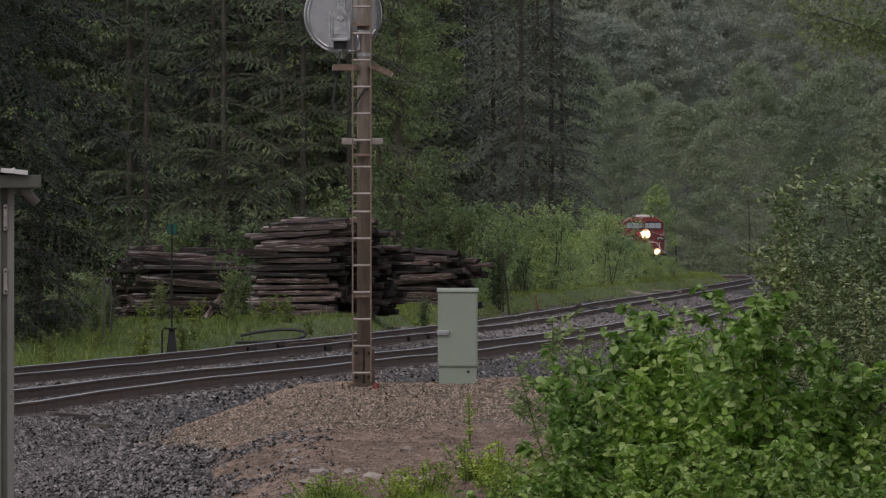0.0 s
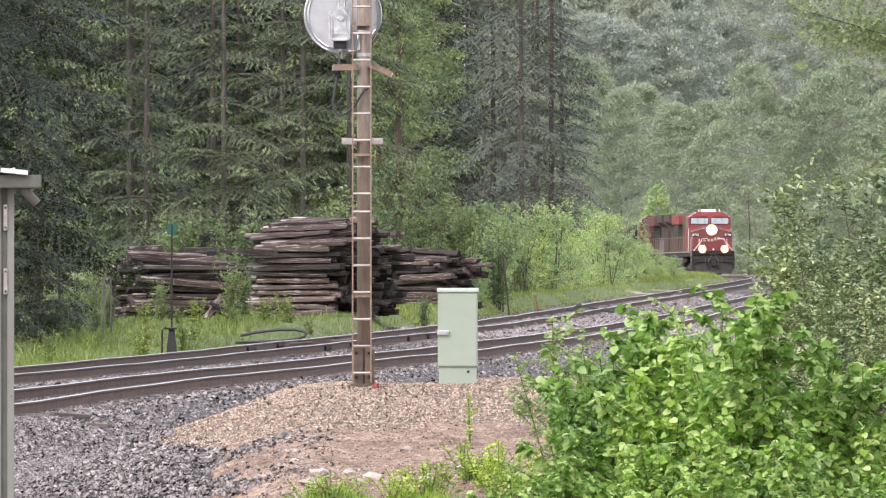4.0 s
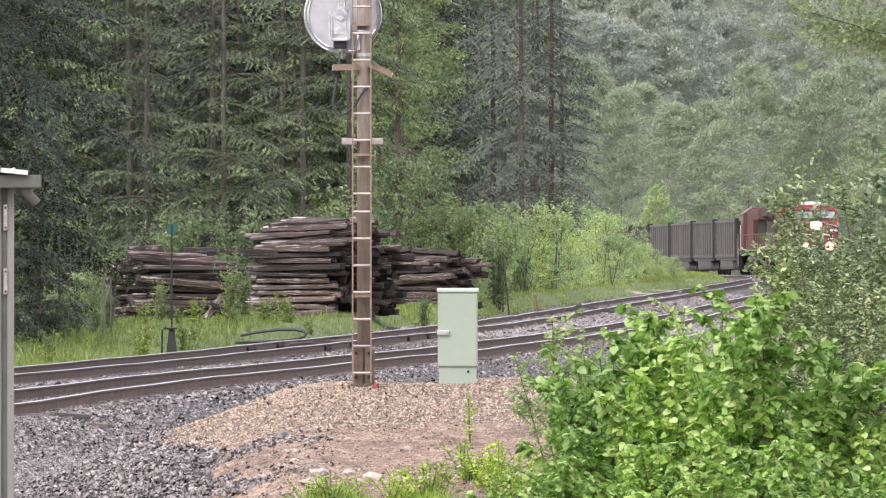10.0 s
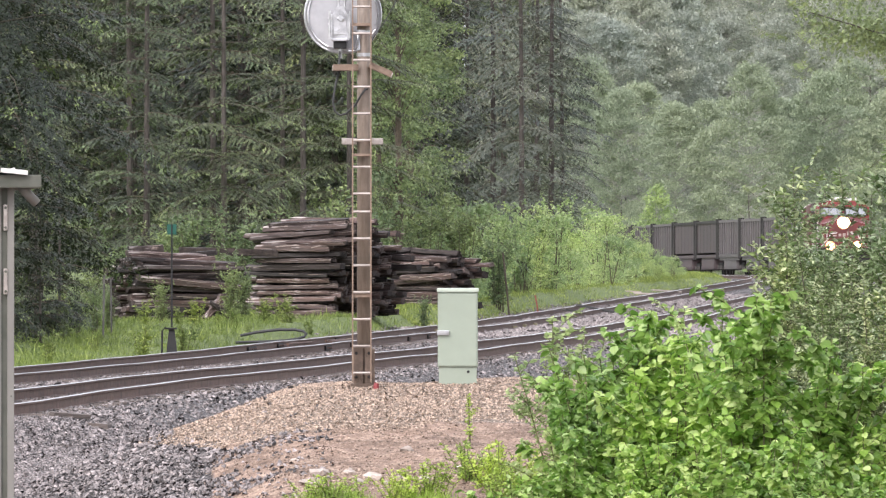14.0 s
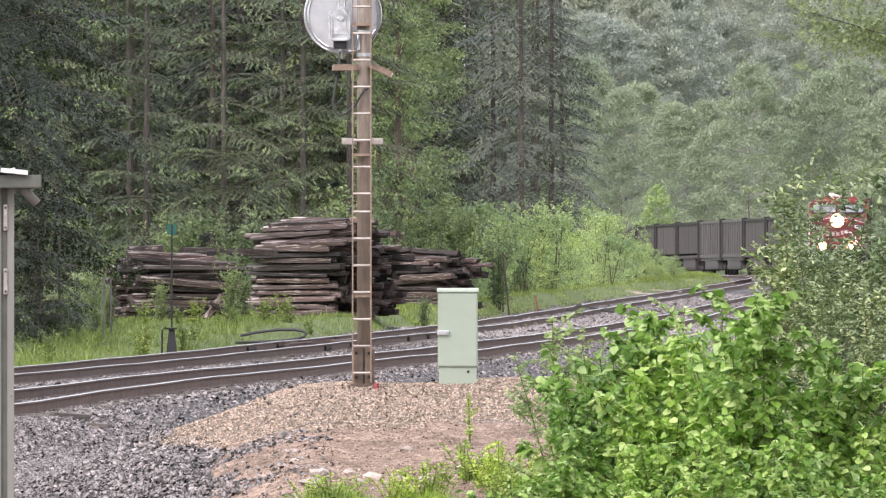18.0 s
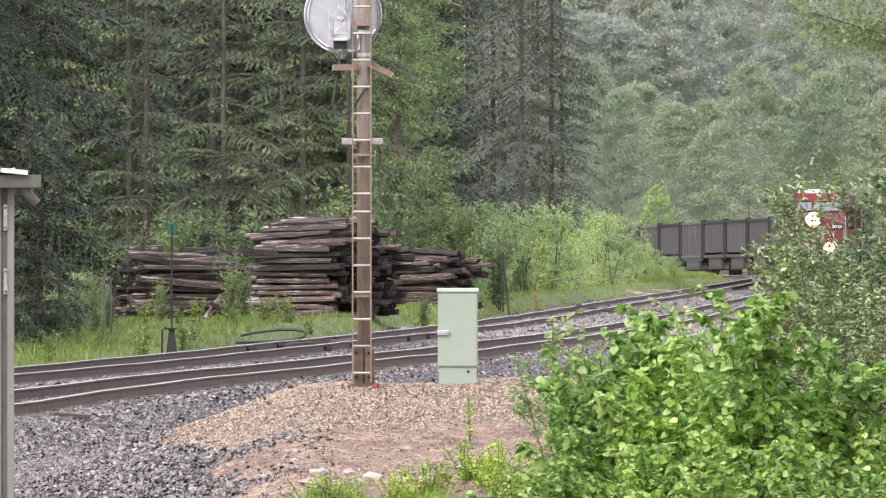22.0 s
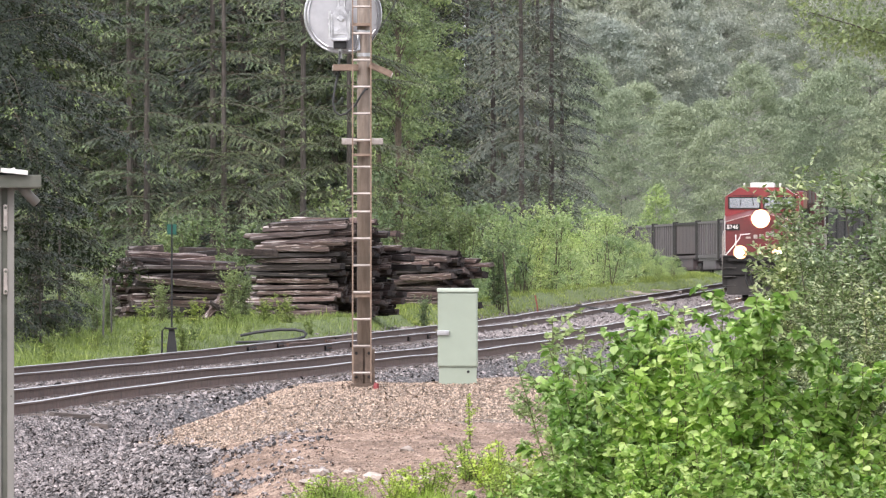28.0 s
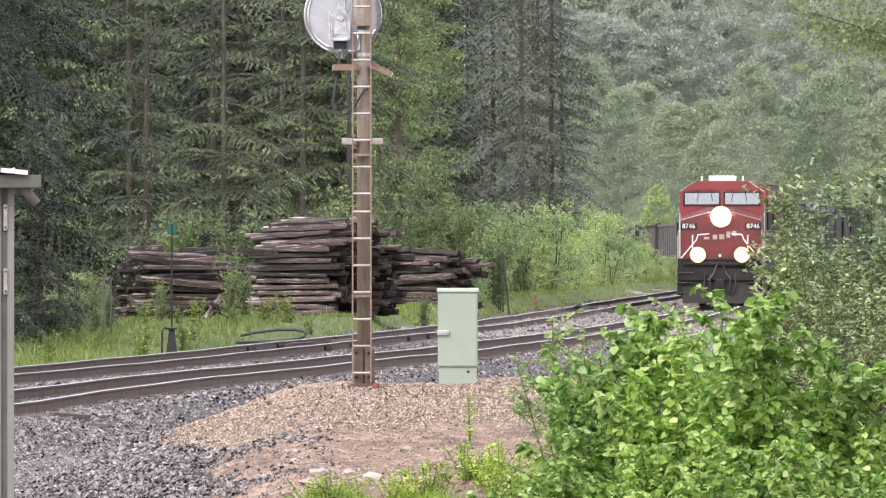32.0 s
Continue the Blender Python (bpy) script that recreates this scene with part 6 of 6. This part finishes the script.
        prism(bm, [(e * 10.5, 0.12), (e * 11.05, 0.12), (e * 10.8, 0.95), (e * 10.5, 0.95)], 1, -1.35, 1.35)
        part("plow", bm, M_FRAMEBLACK, t)
        part("end_plate", boxes((min(e * 10.7, e * 10.9), max(e * 10.7, e * 10.9), -1.53, 1.53, 0.95, 1.75), bevel=0.02), M_FRAMEBLACK, t)
        part("coupler", boxes((min(e * 10.6, e * 11.15), max(e * 10.6, e * 11.15), -0.16, 0.16, 0.68, 1.0), bevel=0.05), M_FRAMEBLACK, t)
        for s in (-1, 1):
            part("step_well", boxes((min(e * 9.9, e * 10.85), max(e * 9.9, e * 10.85), min(s * 1.2, s * 1.55), max(s * 1.2, s * 1.55), 0.42, 1.4), bevel=0.02), M_FRAMEBLACK, t)
        bm = bmesh.new()
        for y in (-0.55, -0.35, 0.35, 0.55):
            tube(bm, [(e * 10.92, y, 1.2), (e * 11.02, y * 1.05, 0.75), (e * 11.0, y * 0.8, 0.4)], 0.03, 6)
        part("air_hose", bm, M_CABLE, t)
    return t


def gondola(brown):
    label = "brown smooth-sided coal gondola loaded with coal" if brown else "grey ribbed aluminium coal gondola loaded with coal"
    t = thing("coal_gondola", pose(0, 0, 0), label, "freight car", "coal gondolas")
    mat = M_BROWNCAR if brown else M_GRAYCAR
    z0 = 1.55 if brown else 1.0
    part("body", boxes((-7.4, 7.4, -1.5, 1.5, z0, 3.7), bevel=0.03), mat, t)
    part("top_chord", boxes((-7.5, 7.5, -1.58, -1.44, 3.62, 3.8), (-7.5, 7.5, 1.44, 1.58, 3.62, 3.8), bevel=0.02), M_FRAMEBLACK if brown else mat, t)
    part("side_sill", boxes((-7.5, 7.5, -1.57, -1.45, 1.2, 1.42), (-7.5, 7.5, 1.45, 1.57, 1.2, 1.42), bevel=0.02), mat, t)
    if not brown:
        for s in (-1, 1):
            for k in range(9):
                x = -6.6 + k * 1.65
                part("rib", boxes((x - 0.13, x + 0.13, min(s * 1.5, s * 1.58), max(s * 1.5, s * 1.58), 1.45, 3.64), bevel=0.015), mat, t)
    else:
        for s in (-1, 1):
            for x in (-4.9, -2.45, 0, 2.45, 4.9):
                part("rib", boxes((x - 0.04, x + 0.04, min(s * 1.5, s * 1.512), max(s * 1.5, s * 1.512), 1.6, 3.64)), mat, t)
    for e in (-1, 1):
        part("end_post", boxes((min(e * 7.1, e * 7.75), max(e * 7.1, e * 7.75), -1.6, -1.35, 1.1, 3.9), (min(e * 7.1, e * 7.75), max(e * 7.1, e * 7.75), 1.35, 1.6, 1.1, 3.9),
                               (min(e * 7.4, e * 7.6), max(e * 7.4, e * 7.6), -1.4, 1.4, 1.2, 3.7), bevel=0.03), M_FRAMEBLACK, t, "black end frame")
        part("coupler", boxes((min(e * 7.4, e * 8.1), max(e * 7.4, e * 8.1), -0.15, 0.15, 0.7, 1.0)), M_FRAMEBLACK, t)
        truck(t, e * 5.9, 2.6)
        for dx in (-0.9, 0.9):
            wheelset(t, e * 5.9 + dx, 0.48)
    part("tub", boxes((-4.5, 4.5, -1.47, 1.47, 0.36, 1.4), bevel=0.22), mat, t, "rounded underbody tub")
    part("centre_sill", boxes((-7.4, 7.4, -0.3, 0.3, 0.85, 1.2)), M_FRAMEBLACK, t)
    bm = bmesh.new()
    bmesh.ops.create_grid(bm, x_segments=24, y_segments=6, size=1, matrix=Matrix.Translation((0, 0, 3.62)) @ Matrix.Diagonal((7.35, 1.42, 1, 1)))
    rng = random.Random(3)
    for v in bm.verts:
        v.co.z += 0.3 * max(0, 1 - abs(v.co.x) / 7.4) ** 0.4 * (1 - abs(v.co.y) / 1.43) + rng.uniform(-0.03, 0.03)
    part("coal_load", bm, M_COAL, t, "heaped black coal")
    return t


# the train's way: arc length along the main track, from the far end to the near one
WAY_Y = np.arange(1690.0, 110.0, -1.0)
WAY_X = main_x(WAY_Y)
WAY_S = np.concatenate([[0], np.cumsum(np.hypot(np.diff(WAY_X), np.diff(WAY_Y)))])
SPEED = 12.8
NOSE_END = float(np.interp(-362.6, -WAY_Y, WAY_S))


def on_way(s):
    y = float(np.interp(s, WAY_S, WAY_Y))
    return Vector((float(np.interp(s, WAY_S, WAY_X)), y, float(rail_z(y))))


def vehicle_pose(mid, half, turned=False):
    a, b = on_way(mid + half), on_way(mid - half)
    d = (a - b).normalized()
    if turned:
        d = -d
    side = Vector((0, 0, 1)).cross(d).normalized()
    up = d.cross(side)
    rot = Matrix((d, side, up)).transposed().to_4x4()
    return Matrix.Translation((a + b) / 2) @ rot


BROWN = {5, 6, 9, 10, 11, 13, 17, 20, 22, 25}
train = []
lead = locomotive("red diesel locomotive with headlights on, leading a coal train", True)
train.append((lead, 11.15, 6.7, False))
second = locomotive("grimy red diesel locomotive coupled backwards behind the leader", False)
train.append((second, 11.15 + 22.3, 6.7, True))
first = {False: gondola(False), True: gondola(True)}
used = {False: False, True: False}
back = 22.3 * 2 + 8.1
for k in range(1, 27):
    b = k in BROWN
    car = copy_thing(first[b], pose(0, 0, 0)) if used[b] else first[b]
    used[b] = True
    train.append((car, back, 5.9, False))
    back += 16.2


def motions():
    for vehicle, behind, half, turned in train:
        walk(vehicle, [(t, vehicle_pose(NOSE_END - SPEED * (32 - t) - behind, half, turned)) for t in np.arange(0, 32.5, 1.0)])


motions()
